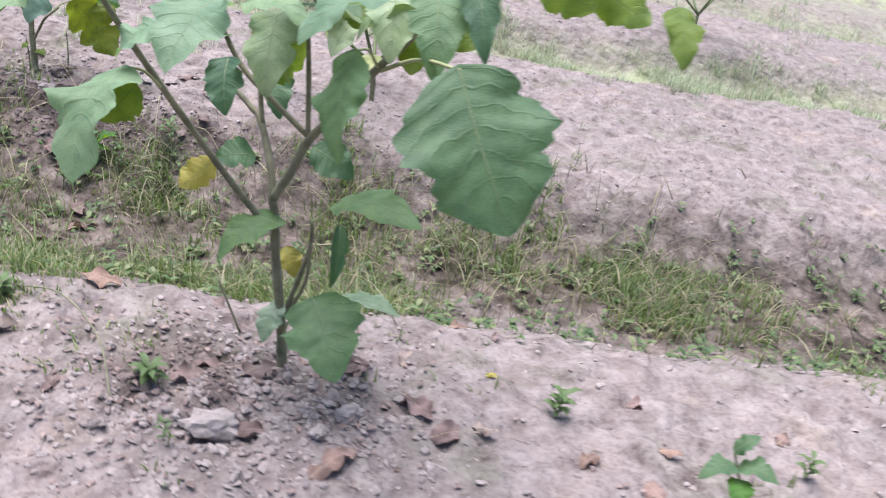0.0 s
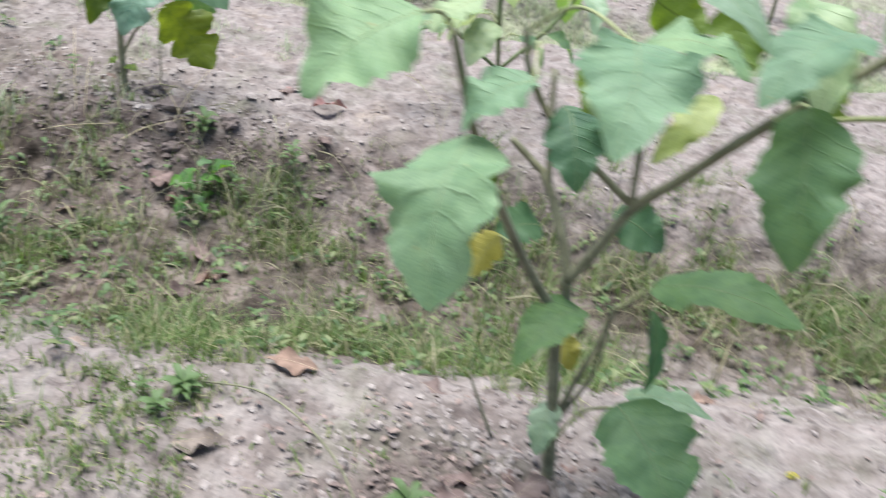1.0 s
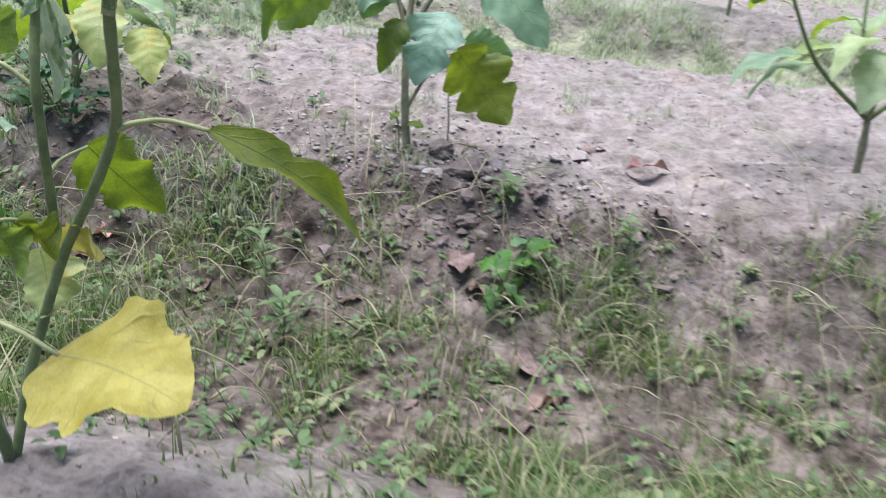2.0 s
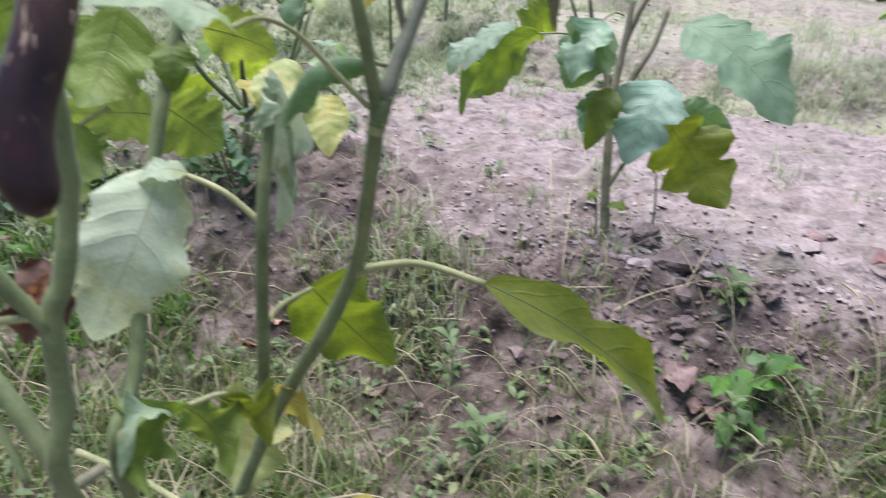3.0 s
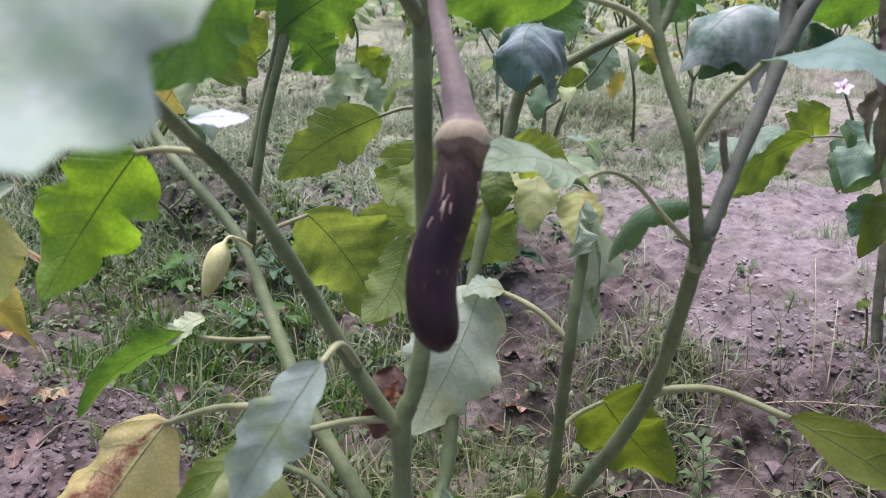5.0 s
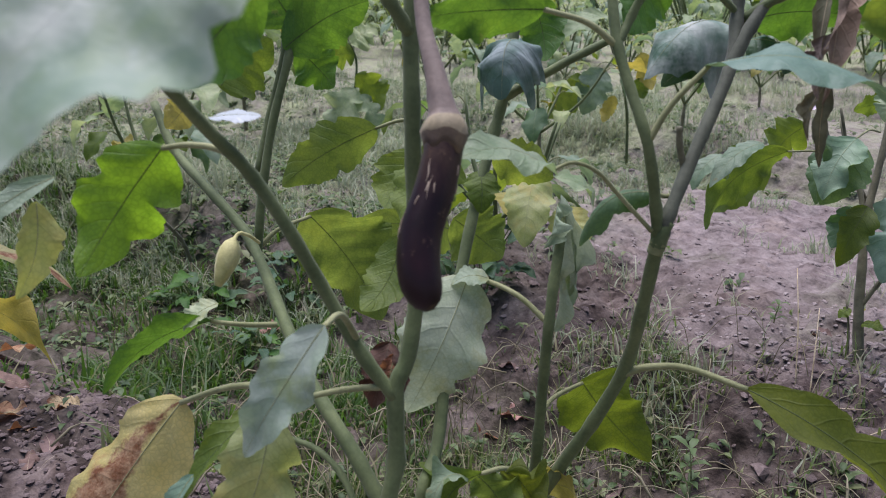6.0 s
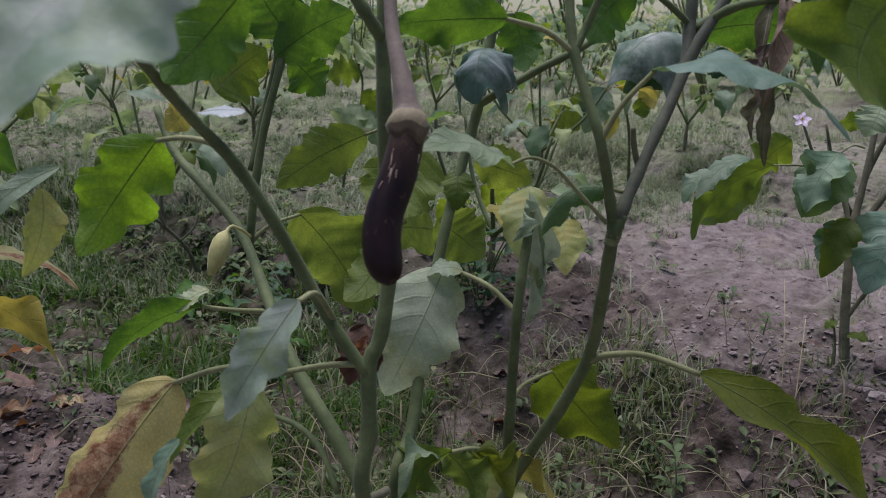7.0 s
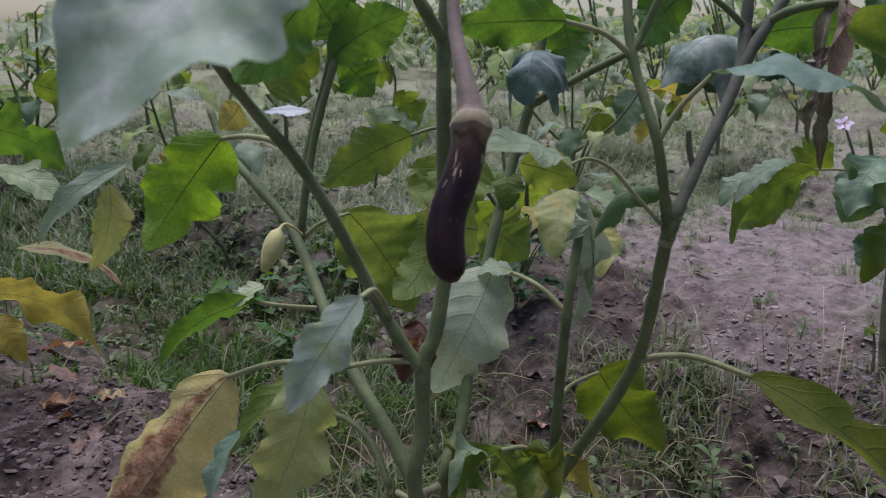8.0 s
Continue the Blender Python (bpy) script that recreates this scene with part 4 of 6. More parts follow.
leaf(main, (-1.541, 1.355, 0.469), (-1.562, 1.287, 0.424), (-0.020, -0.712, 0.702), 0.026, LIME, bow=0.08, fold=0.30, wave=0.10, petiole=[(-1.484, 1.422, 0.471), (-1.508, 1.399, 0.472), (-1.530, 1.370, 0.470), (-1.541, 1.355, 0.469)])
leaf(main, (-1.349, 1.178, 0.773), (-1.374, 1.081, 0.697), (0.484, -0.430, 0.762), 0.078, SKY_SHEEN, bow=0.06, fold=0.08, wave=0.10, thick=0.0006, lobe=0.14)
leaf(main, (-1.523, 1.351, 0.752), (-1.542, 1.296, 0.695), (-0.560, 0.760, 0.330), 0.050, VIVID, bow=0.10, fold=0.20, wave=0.14, lobe=0.16)
leaf(main, (-1.562, 1.341, 0.672), (-1.540, 1.364, 0.673), (0.040, -0.160, 0.985), 0.026, WHITE_SHEEN, bow=0.04, fold=0.06, wave=0.03, lobe=0.02)
leaf(main, (-1.447, 1.539, 0.348), (-1.421, 1.562, 0.304), (-0.381, 0.882, 0.277), 0.050, GOLDEN, bow=0.20, fold=0.50, wave=0.40)
leaf(main, (-1.462, 1.512, 0.355), (-1.429, 1.517, 0.303), (-0.487, 0.858, 0.165), 0.045, SUNLIT, bow=0.15, fold=0.60, wave=0.40)
leaf(main, (-1.467, 1.503, 0.357), (-1.474, 1.450, 0.347), (-0.019, -0.350, 0.936), 0.024, PALE, bow=0.30, fold=0.50, wave=0.40)
leaf(main, (-1.455, 1.507, 0.362), (-1.461, 1.452, 0.325), (-0.802, 0.571, 0.174), 0.045, LIME, bow=0.25, fold=0.60, wave=0.50, petiole=[(-1.452, 1.603, 0.304), (-1.450, 1.544, 0.349), (-1.455, 1.507, 0.362)])
leaf(main, (-1.506, 1.450, 0.490), (-1.505, 1.424, 0.446), (0.450, -0.680, 0.580), 0.034, SCAB, bow=0.15, fold=0.50, wave=0.26, lobe=0.22)
leaf(main, (-1.510, 1.448, 0.482), (-1.491, 1.444, 0.450), (0.100, -0.860, 0.500), 0.028, SCAB, bow=-0.10, fold=0.50, wave=0.30, lobe=0.24)
leaf(main, (-1.498, 1.446, 0.484), (-1.494, 1.430, 0.458), (0.700, -0.500, 0.500), 0.022, RUST, bow=0.16, fold=0.60, wave=0.30, lobe=0.24)
leaf(main, (-1.414, 1.527, 0.203), (-1.240, 1.458, 0.226), (-0.140, -0.210, 0.968), 0.165, YELLOW, bow=0.06, fold=0.08, wave=0.10, petiole=[(-1.647, 1.595, 0.200), (-1.564, 1.579, 0.204), (-1.478, 1.552, 0.208), (-1.414, 1.527, 0.203)], thick=0.0030, lobe=0.08)
leaf(main, (-1.464, 1.624, 0.281), (-1.391, 1.599, 0.294), (-0.237, 0.938, 0.253), 0.050, YELLOW, bow=0.20, fold=0.15, wave=0.10)
leaf(main, (-1.494, 1.633, 0.265), (-1.475, 1.602, 0.195), (-0.006, 0.994, -0.109), 0.085, OLIVE, bow=0.15, fold=0.30, wave=0.10)
leaf(main, (-1.597, 1.659, 0.603), (-1.596, 1.603, 0.533), (-0.188, 0.969, -0.158), 0.075, SUNLIT, bow=0.10, fold=0.15, wave=0.10)
leaf(main, (-1.639, 1.758, 0.499), (-1.585, 1.777, 0.458), (-0.290, 0.950, -0.117), 0.075, SUNLIT, bow=0.10, fold=0.15, wave=0.10)
leaf(main, (-1.655, 1.769, 0.483), (-1.853, 1.864, 0.442), (-0.298, 0.954, -0.005), 0.075, SUNLIT, bow=0.10, fold=0.15, wave=0.10)
leaf(main, (-1.530, 1.626, 0.591), (-1.516, 1.605, 0.560), (0.346, -0.576, 0.740), 0.032, LIME, bow=0.15, fold=0.15, wave=0.10)
leaf(main, (-1.693, 1.695, 0.472), (-1.662, 1.693, 0.448), (-0.298, 0.954, -0.005), 0.045, SUNLIT, bow=0.15, fold=0.15, wave=0.10)
fruit(main, [(-1.467, 1.437, 0.754), (-1.454, 1.423, 0.727), (-1.436, 1.408, 0.701), (-1.423, 1.397, 0.680)], [(-1.423, 1.398, 0.680), (-1.417, 1.389, 0.663), (-1.415, 1.376, 0.638), (-1.415, 1.361, 0.614), (-1.410, 1.352, 0.594), (-1.400, 1.348, 0.574)])
withered_bud(main, [(-1.698, 1.506, 0.525), (-1.694, 1.487, 0.538), (-1.695, 1.474, 0.538)], (-1.698, 1.452, 0.498))

# the low bush beside the clods
low = thing("eggplant_plant", (-0.150, 1.331, 0.023), "low eggplant bush with large lobed green leaves", "plant", "eggplant bushes")
stem(low, "main_stem", [(-0.148, 1.326, 0.003), (-0.156, 1.335, 0.060), (-0.163, 1.343, 0.116), (-0.187, 1.361, 0.253), (-0.195, 1.355, 0.347), (-0.202, 1.354, 0.386), (-0.213, 1.380, 0.432), (-0.246, 1.432, 0.502), (-0.268, 1.444, 0.522), (-0.305, 1.462, 0.548)], 0.0115, 0.0050, WOOD)
stem(low, "branch", [(-0.201, 1.354, 0.386), (-0.176, 1.347, 0.441), (-0.144, 1.340, 0.519), (-0.105, 1.312, 0.580), (-0.063, 1.279, 0.653), (-0.016, 1.245, 0.725), (0.028, 1.216, 0.785), (0.055, 1.201, 0.826)], 0.0090, 0.0055, WOOD)
stem(low, "branch", [(-0.194, 1.350, 0.338), (-0.226, 1.341, 0.357), (-0.282, 1.320, 0.435), (-0.342, 1.279, 0.540), (-0.386, 1.239, 0.627), (-0.416, 1.192, 0.704), (-0.438, 1.157, 0.764)], 0.0075, 0.0045, WOOD)
stem(low, "branch", [(-0.147, 1.343, 0.523), (-0.220, 1.365, 0.573), (-0.275, 1.381, 0.615), (-0.315, 1.394, 0.674), (-0.327, 1.396, 0.719)], 0.0055, 0.0040, WOOD)
stem(low, "branch", [(-0.147, 1.341, 0.521), (-0.157, 1.352, 0.624), (-0.169, 1.362, 0.726)], 0.0050, 0.0040, WOOD)
stem(low, "branch", [(-0.242, 1.427, 0.494), (-0.255, 1.445, 0.568), (-0.264, 1.470, 0.655)], 0.0050, 0.0040, WOOD)
stem(low, "branch", [(-0.162, 1.348, 0.126), (-0.142, 1.357, 0.211), (-0.124, 1.354, 0.293), (-0.124, 1.344, 0.359)], 0.0055, 0.0040, WOOD)
stem(low, "branch", [(-0.157, 1.351, 0.132), (-0.125, 1.349, 0.219), (-0.121, 1.350, 0.308)], 0.0040, 0.0030, WOOD)
stem(low, "twig", [(-0.248, 1.376, 0.057), (-0.277, 1.387, 0.115), (-0.305, 1.397, 0.172)], 0.0030, 0.0020)
leaf(low, (0.074, 1.050, 0.768), (0.172, 0.926, 0.600), (-0.032, -0.651, 0.758), 0.205, GREEN, bow=0.05, fold=0.10, wave=0.06, petiole=[(-0.034, 1.261, 0.687), (0.020, 1.150, 0.745), (0.074, 1.050, 0.768)], thick=0.0030, lobe=0.14)
leaf(low, (-0.099, 1.273, 0.232), (-0.036, 1.130, 0.166), (-0.026, -0.691, 0.723), 0.140, GREEN, bow=0.10, fold=0.15, wave=0.10, petiole=[(-0.157, 1.334, 0.102), (-0.133, 1.317, 0.179), (-0.099, 1.273, 0.232)], lobe=0.16)
leaf(low, (-0.083, 1.331, 0.406), (0.063, 1.201, 0.466), (-0.166, -0.284, 0.944), 0.090, GREEN, bow=0.12, fold=0.15, wave=0.10, petiole=[(-0.124, 1.341, 0.355), (-0.083, 1.331, 0.406)])
leaf(low, (-0.175, 1.342, 0.347), (-0.276, 1.245, 0.317), (-0.166, -0.284, 0.944), 0.075, GREEN, bow=0.15, fold=0.15, wave=0.10)
leaf(low, (-0.404, 1.165, 0.655), (-0.438, 1.015, 0.540), (-0.500, -0.450, 0.700), 0.128, LIT_MINT, bow=0.12, fold=0.15, wave=0.14, petiole=[(-0.373, 1.255, 0.597), (-0.388, 1.205, 0.640), (-0.404, 1.165, 0.655)], lobe=0.17)
leaf(low, (-0.380, 1.142, 0.640), (-0.417, 1.098, 0.592), (0.030, 0.985, -0.172), 0.060, LIME, bow=0.12, fold=0.15, wave=0.10)
leaf(low, (-0.478, 1.080, 0.795), (-0.572, 1.040, 0.726), (-0.100, -0.420, 0.900), 0.105, LIT_MINT, bow=0.10, fold=0.15, wave=0.14, petiole=[(-0.436, 1.160, 0.760), (-0.455, 1.115, 0.790), (-0.478, 1.080, 0.795)], lobe=0.16)
leaf(low, (-0.268, 1.125, 0.786), (-0.299, 0.996, 0.726), (-0.150, -0.480, 0.865), 0.104, LIT_MINT, bow=0.10, fold=0.15, wave=0.12, petiole=[(-0.327, 1.396, 0.719), (-0.300, 1.260, 0.785), (-0.268, 1.125, 0.786)], lobe=0.16)
leaf(low, (-0.174, 1.384, 0.682), (-0.245, 1.305, 0.628), (0.002, 1.000, -0.010), 0.100, LIME, bow=0.12, fold=0.15, wave=0.10)
leaf(low, (-0.072, 1.138, 0.745), (-0.080, 1.050, 0.606), (-0.720, -0.400, 0.560), 0.098, GREEN, bow=0.10, fold=0.15, wave=0.12, petiole=[(-0.040, 1.262, 0.690), (-0.055, 1.190, 0.735), (-0.072, 1.138, 0.745)], lobe=0.16)
leaf(low, (-0.034, 1.300, 0.825), (-0.022, 1.190, 0.728), (-0.025, -0.686, 0.727), 0.085, PALE, bow=0.12, fold=0.15, wave=0.10)
leaf(low, (0.032, 1.219, 0.835), (0.044, 1.099, 0.740), (-0.025, -0.686, 0.727), 0.085, GREEN, bow=0.12, fold=0.15, wave=0.10)
leaf(low, (0.078, 1.200, 0.871), (0.106, 1.090, 0.775), (-0.404, -0.724, 0.559), 0.055, DARK, bow=0.10, fold=0.15, wave=0.10)
leaf(low, (0.060, 1.220, 0.798), (0.101, 1.196, 0.760), (0.030, 0.985, -0.172), 0.060, LIME, bow=0.10, fold=0.15, wave=0.10)
leaf(low, (-0.312, 1.351, 0.446), (-0.359, 1.300, 0.406), (0.014, 0.997, -0.078), 0.055, YELLOW, bow=0.10, fold=0.15, wave=0.10, petiole=[(-0.285, 1.334, 0.439), (-0.312, 1.351, 0.446)])
leaf(low, (-0.249, 1.402, 0.445), (-0.315, 1.372, 0.442), (-0.138, -0.609, 0.781), 0.065, DARK, bow=0.10, fold=0.15, wave=0.10)
leaf(low, (-0.142, 1.408, 0.477), (-0.061, 1.382, 0.441), (-0.138, -0.609, 0.781), 0.075, DARK, bow=0.10, fold=0.15, wave=0.10)
leaf(low, (-0.072, 1.340, 0.361), (-0.070, 1.266, 0.266), (0.196, -0.717, 0.668), 0.040, DARK, bow=0.10, fold=0.70, wave=0.10)
leaf(low, (-0.056, 1.359, 0.188), (0.065, 1.304, 0.213), (-0.173, 0.079, 0.982), 0.060, PALE, bow=0.10, fold=0.15, wave=0.10)
leaf(low, (-0.169, 1.356, 0.161), (-0.192, 1.293, 0.104), (-0.138, -0.609, 0.781), 0.050, PALE, bow=0.10, fold=0.15, wave=0.10)
leaf(low, (-0.177, 1.408, 0.257), (-0.145, 1.379, 0.208), (-0.138, -0.609, 0.781), 0.045, YELLOW, bow=0.10, fold=0.15, wave=0.10)
leaf(low, (0.226, 1.165, 0.895), (0.321, 1.091, 0.860), (0.014, 0.997, -0.078), 0.065, LIME, bow=0.10, fold=0.15, wave=0.10)
leaf(low, (0.169, 1.161, 0.878), (0.251, 1.123, 0.863), (0.014, 0.997, -0.078), 0.060, LIME, bow=0.10, fold=0.15, wave=0.10)
leaf(low, (0.358, 1.124, 0.884), (0.362, 1.036, 0.828), (-0.038, -0.606, 0.794), 0.055, LIME, bow=0.10, fold=0.15, wave=0.10)
leaf(low, (-0.245, 1.361, 0.795), (-0.077, 1.232, 0.797), (-0.173, -0.061, 0.983), 0.100, PALE, bow=0.15, fold=0.15, wave=0.10)
leaf(low, (-0.089, 1.352, 0.807), (-0.074, 1.288, 0.733), (0.030, 0.985, -0.172), 0.070, LIME, bow=0.15, fold=0.15, wave=0.10)
leaf(low, (0.014, 1.258, 0.756), (0.012, 1.227, 0.696), (0.030, 0.985, -0.172), 0.050, LIME, bow=0.15, fold=0.15, wave=0.10)
leaf(low, (-0.216, 1.366, 0.729), (-0.217, 1.258, 0.619), (-0.145, -0.590, 0.794), 0.088, HAZY, bow=0.15, fold=0.15, wave=0.10)
leaf(low, (-0.043, 1.422, 0.662), (-0.128, 1.364, 0.581), (-0.145, -0.590, 0.794), 0.050, OLIVE, bow=0.10, fold=0.15, wave=0.10)
leaf(low, (-0.072, 1.299, 0.743), (-0.211, 1.286, 0.752), (-0.156, 0.103, 0.982), 0.050, PALE, bow=0.15, fold=0.15, wave=0.10)
leaf(low, (0.023, 1.263, 0.802), (-0.087, 1.242, 0.742), (-0.160, -0.011, 0.987), 0.060, PALE, bow=0.15, fold=0.15, wave=0.10)
leaf(low, (-0.302, 1.396, 0.663), (-0.400, 1.322, 0.613), (-0.368, -0.176, 0.913), 0.060, PALE, bow=0.15, fold=0.15, wave=0.10)
leaf(low, (-0.237, 1.470, 0.603), (-0.208, 1.392, 0.531), (-0.145, -0.590, 0.794), 0.060, DARK, bow=0.10, fold=0.15, wave=0.10)
leaf(low, (0.061, 1.346, 0.753), (0.006, 1.320, 0.694), (-0.145, -0.590, 0.794), 0.070, DARK, bow=0.10, fold=0.15, wave=0.10)
leaf(low, (-0.161, 1.441, 0.773), (-0.090, 1.416, 0.743), (0.043, 0.994, -0.097), 0.070, LIME, bow=0.10, fold=0.15, wave=0.10)
leaf(low, (-0.392, 1.397, 0.747), (-0.452, 1.361, 0.712), (-0.161, -0.037, 0.986), 0.070, PALE, bow=0.10, fold=0.15, wave=0.10)
leaf(low, (-0.346, 1.177, 0.721), (-0.416, 1.150, 0.675), (-0.250, -0.250, 0.935), 0.070, LIT_MINT, bow=0.12, fold=0.20, wave=0.14, petiole=[(-0.320, 1.395, 0.690), (-0.330, 1.280, 0.735), (-0.346, 1.177, 0.721)])
leaf(low, (-0.277, 1.271, 0.662), (-0.266, 1.200, 0.596), (-0.380, -0.560, 0.735), 0.068, DARK, bow=0.12, fold=0.20, wave=0.12)
leaf(low, (-0.239, 1.194, 0.771), (-0.142, 1.136, 0.778), (-0.100, -0.240, 0.965), 0.068, LIT_MINT, bow=0.14, fold=0.20, wave=0.16)
leaf(low, (-0.037, 1.158, 0.821), (-0.151, 1.090, 0.766), (-0.250, -0.200, 0.945), 0.082, LIT_MINT, bow=0.12, fold=0.15, wave=0.12)

# a broad-leaved seedling on the bed
seedling = thing("weed_plant", (0.757, 1.094, 0.020), "young broad-leaved seedling with soft green leaves", "weed", "weeds")
stem(seedling, "stalk", [(0.758, 1.091, 0.014), (0.740, 1.101, 0.062), (0.716, 1.104, 0.111), (0.702, 1.113, 0.142)], 0.0030, 0.0020)
leaf(seedling, (0.702, 1.113, 0.142), (0.736, 1.116, 0.186), (-0.172, -0.146, 0.974), 0.035, GREEN, bow=0.15, fold=0.15, wave=0.10)
leaf(seedling, (0.713, 1.098, 0.117), (0.765, 1.055, 0.141), (-0.172, -0.146, 0.974), 0.050, GREEN, bow=0.20, fold=0.15, wave=0.10)
leaf(seedling, (0.711, 1.099, 0.118), (0.634, 1.072, 0.117), (-0.172, -0.146, 0.974), 0.045, GREEN, bow=0.20, fold=0.15, wave=0.10)
leaf(seedling, (0.718, 1.089, 0.099), (0.689, 1.018, 0.090), (-0.166, -0.284, 0.944), 0.045, VIVID, bow=0.20, fold=0.15, wave=0.10)

# the bush on the next bed
next_bush = thing("eggplant_plant", (-1.256, 2.762, -0.010), "thin eggplant bush with drooping lobed leaves on crumbly soil", "plant", "eggplant bushes")
stem(next_bush, "main_stem", [(-1.248, 2.751, -0.037), (-1.268, 2.778, 0.027), (-1.284, 2.802, 0.127), (-1.292, 2.820, 0.213), (-1.301, 2.848, 0.296), (-1.298, 2.873, 0.368), (-1.294, 2.903, 0.450), (-1.293, 2.942, 0.554)], 0.0120, 0.0060, WOOD)
stem(next_bush, "branch", [(-1.301, 2.847, 0.294), (-1.265, 2.874, 0.359), (-1.233, 2.902, 0.427), (-1.216, 2.932, 0.504)], 0.0070, 0.0050, WOOD)
stem(next_bush, "branch", [(-1.300, 2.840, 0.279), (-1.320, 2.862, 0.354), (-1.354, 2.877, 0.422), (-1.382, 2.900, 0.501)], 0.0060, 0.0040, WOOD)
stem(next_bush, "branch", [(-1.283, 2.799, 0.121), (-1.258, 2.808, 0.176), (-1.237, 2.807, 0.212), (-1.200, 2.833, 0.250)], 0.0050, 0.0035, WOOD)
stem(next_bush, "twig", [(-1.172, 2.796, -0.020), (-1.173, 2.823, 0.083), (-1.184, 2.842, 0.171)], 0.0030, 0.0020)
stem(next_bush, "twig", [(-1.285, 2.764, -0.042), (-1.293, 2.790, 0.060), (-1.310, 2.811, 0.133)], 0.0030, 0.0020)
leaf(next_bush, (-1.195, 2.802, 0.368), (-1.246, 2.680, 0.231), (-0.018, -0.662, 0.749), 0.135, TEAL, bow=0.12, fold=0.15, wave=0.10, lobe=0.20)
leaf(next_bush, (-1.177, 2.890, 0.266), (-1.025, 2.882, 0.099), (-0.118, 0.993, -0.003), 0.170, GOLDEN, bow=0.10, fold=0.15, wave=0.10, petiole=[(-1.237, 2.807, 0.212), (-1.209, 2.854, 0.250), (-1.177, 2.890, 0.266)], lobe=0.30)
leaf(next_bush, (-1.168, 2.755, 0.493), (-0.946, 2.683, 0.355), (0.152, -0.530, 0.834), 0.180, LIT_MINT, bow=0.10, fold=0.15, wave=0.10, lobe=0.13)
leaf(next_bush, (-1.337, 2.895, 0.314), (-1.361, 2.859, 0.227), (-0.221, 0.975, -0.034), 0.060, DARK, bow=0.10, fold=0.15, wave=0.10)
leaf(next_bush, (-1.526, 2.961, 0.404), (-1.623, 2.824, 0.277), (-0.223, 0.975, -0.012), 0.100, LIME, bow=0.10, fold=0.15, wave=0.10)
leaf(next_bush, (-1.621, 2.886, 0.402), (-1.664, 2.820, 0.331), (-0.024, -0.266, 0.964), 0.060, PALE, bow=0.10, fold=0.15, wave=0.10)
leaf(next_bush, (-1.164, 2.945, 0.282), (-1.042, 2.976, 0.252), (-0.221, 0.975, -0.034), 0.080, GREEN, bow=0.10, fold=0.15, wave=0.10)
leaf(next_bush, (-1.271, 2.788, 0.095), (-1.230, 2.774, 0.096), (-0.024, -0.266, 0.964), 0.035, LIME, bow=0.10, fold=0.15, wave=0.10)
leaf(next_bush, (-1.299, 2.805, 0.116), (-1.319, 2.792, 0.097), (-0.024, -0.266, 0.964), 0.030, LIME, bow=0.10, fold=0.15, wave=0.10)
leaf(next_bush, (-1.402, 2.835, 0.446), (-1.390, 2.765, 0.344), (0.081, -0.643, 0.762), 0.050, GREEN, bow=0.10, fold=0.15, wave=0.10)
leaf(next_bush, (-1.440, 2.661, 0.462), (-1.563, 2.526, 0.325), (-0.562, 0.779, 0.280), 0.088, LIME, bow=0.12, fold=0.25, wave=0.20, petiole=[(-1.337, 2.825, 0.428), (-1.392, 2.744, 0.454), (-1.440, 2.661, 0.462)], lobe=0.36)
leaf(next_bush, (-1.480, 2.614, 0.481), (-1.545, 2.507, 0.417), (0.153, -0.235, 0.960), 0.050, PALE, bow=0.12, fold=0.15, wave=0.10)
leaf(next_bush, (-1.325, 2.747, 0.475), (-1.365, 2.657, 0.371), (0.441, -0.630, 0.639), 0.100, GREEN, bow=0.12, fold=0.15, wave=0.10)
leaf(next_bush, (-1.293, 2.729, 0.356), (-1.318, 2.650, 0.253), (0.441, -0.630, 0.639), 0.066, MOSSY, bow=0.12, fold=0.15, wave=0.10)
stem(next_bush, "branch", [(-1.310, 2.909, 0.253), (-1.306, 2.911, 0.325), (-1.297, 2.908, 0.409), (-1.274, 2.914, 0.490), (-1.245, 2.931, 0.557)], 0.0075, 0.0050, WOOD)
stem(next_bush, "branch", [(-1.305, 2.910, 0.321), (-1.337, 2.885, 0.383), (-1.355, 2.866, 0.434), (-1.381, 2.856, 0.530)], 0.0050, 0.0030, WOOD)
stem(next_bush, "branch", [(-1.372, 2.717, 0.470), (-1.385, 2.698, 0.511), (-1.402, 2.699, 0.549)], 0.0035, 0.0022, WOOD)
leaf(next_bush, (-1.331, 2.725, 0.488), (-1.366, 2.642, 0.384), (0.070, -0.488, 0.870), 0.085, TEAL, bow=0.10, fold=0.20, wave=0.20, petiole=[(-1.305, 2.890, 0.482), (-1.318, 2.811, 0.495), (-1.331, 2.725, 0.488)], lobe=0.25)
leaf(next_bush, (-1.426, 2.742, 0.503), (-1.474, 2.689, 0.440), (-0.549, 0.820, 0.163), 0.090, LIME, bow=0.10, fold=0.15, wave=0.10, lobe=0.25)
leaf(next_bush, (-1.265, 2.678, 0.587), (-1.283, 2.649, 0.536), (0.192, -0.303, 0.933), 0.070, PALE, bow=0.10, fold=0.15, wave=0.10, lobe=0.25)
leaf(next_bush, (-1.291, 2.775, 0.556), (-1.348, 2.757, 0.540), (-0.535, 0.797, 0.278), 0.045, LIME, bow=0.10, fold=0.15, wave=0.10)
flower(next_bush, (-1.403, 2.700, 0.551), (0.174, -0.725, 0.667))

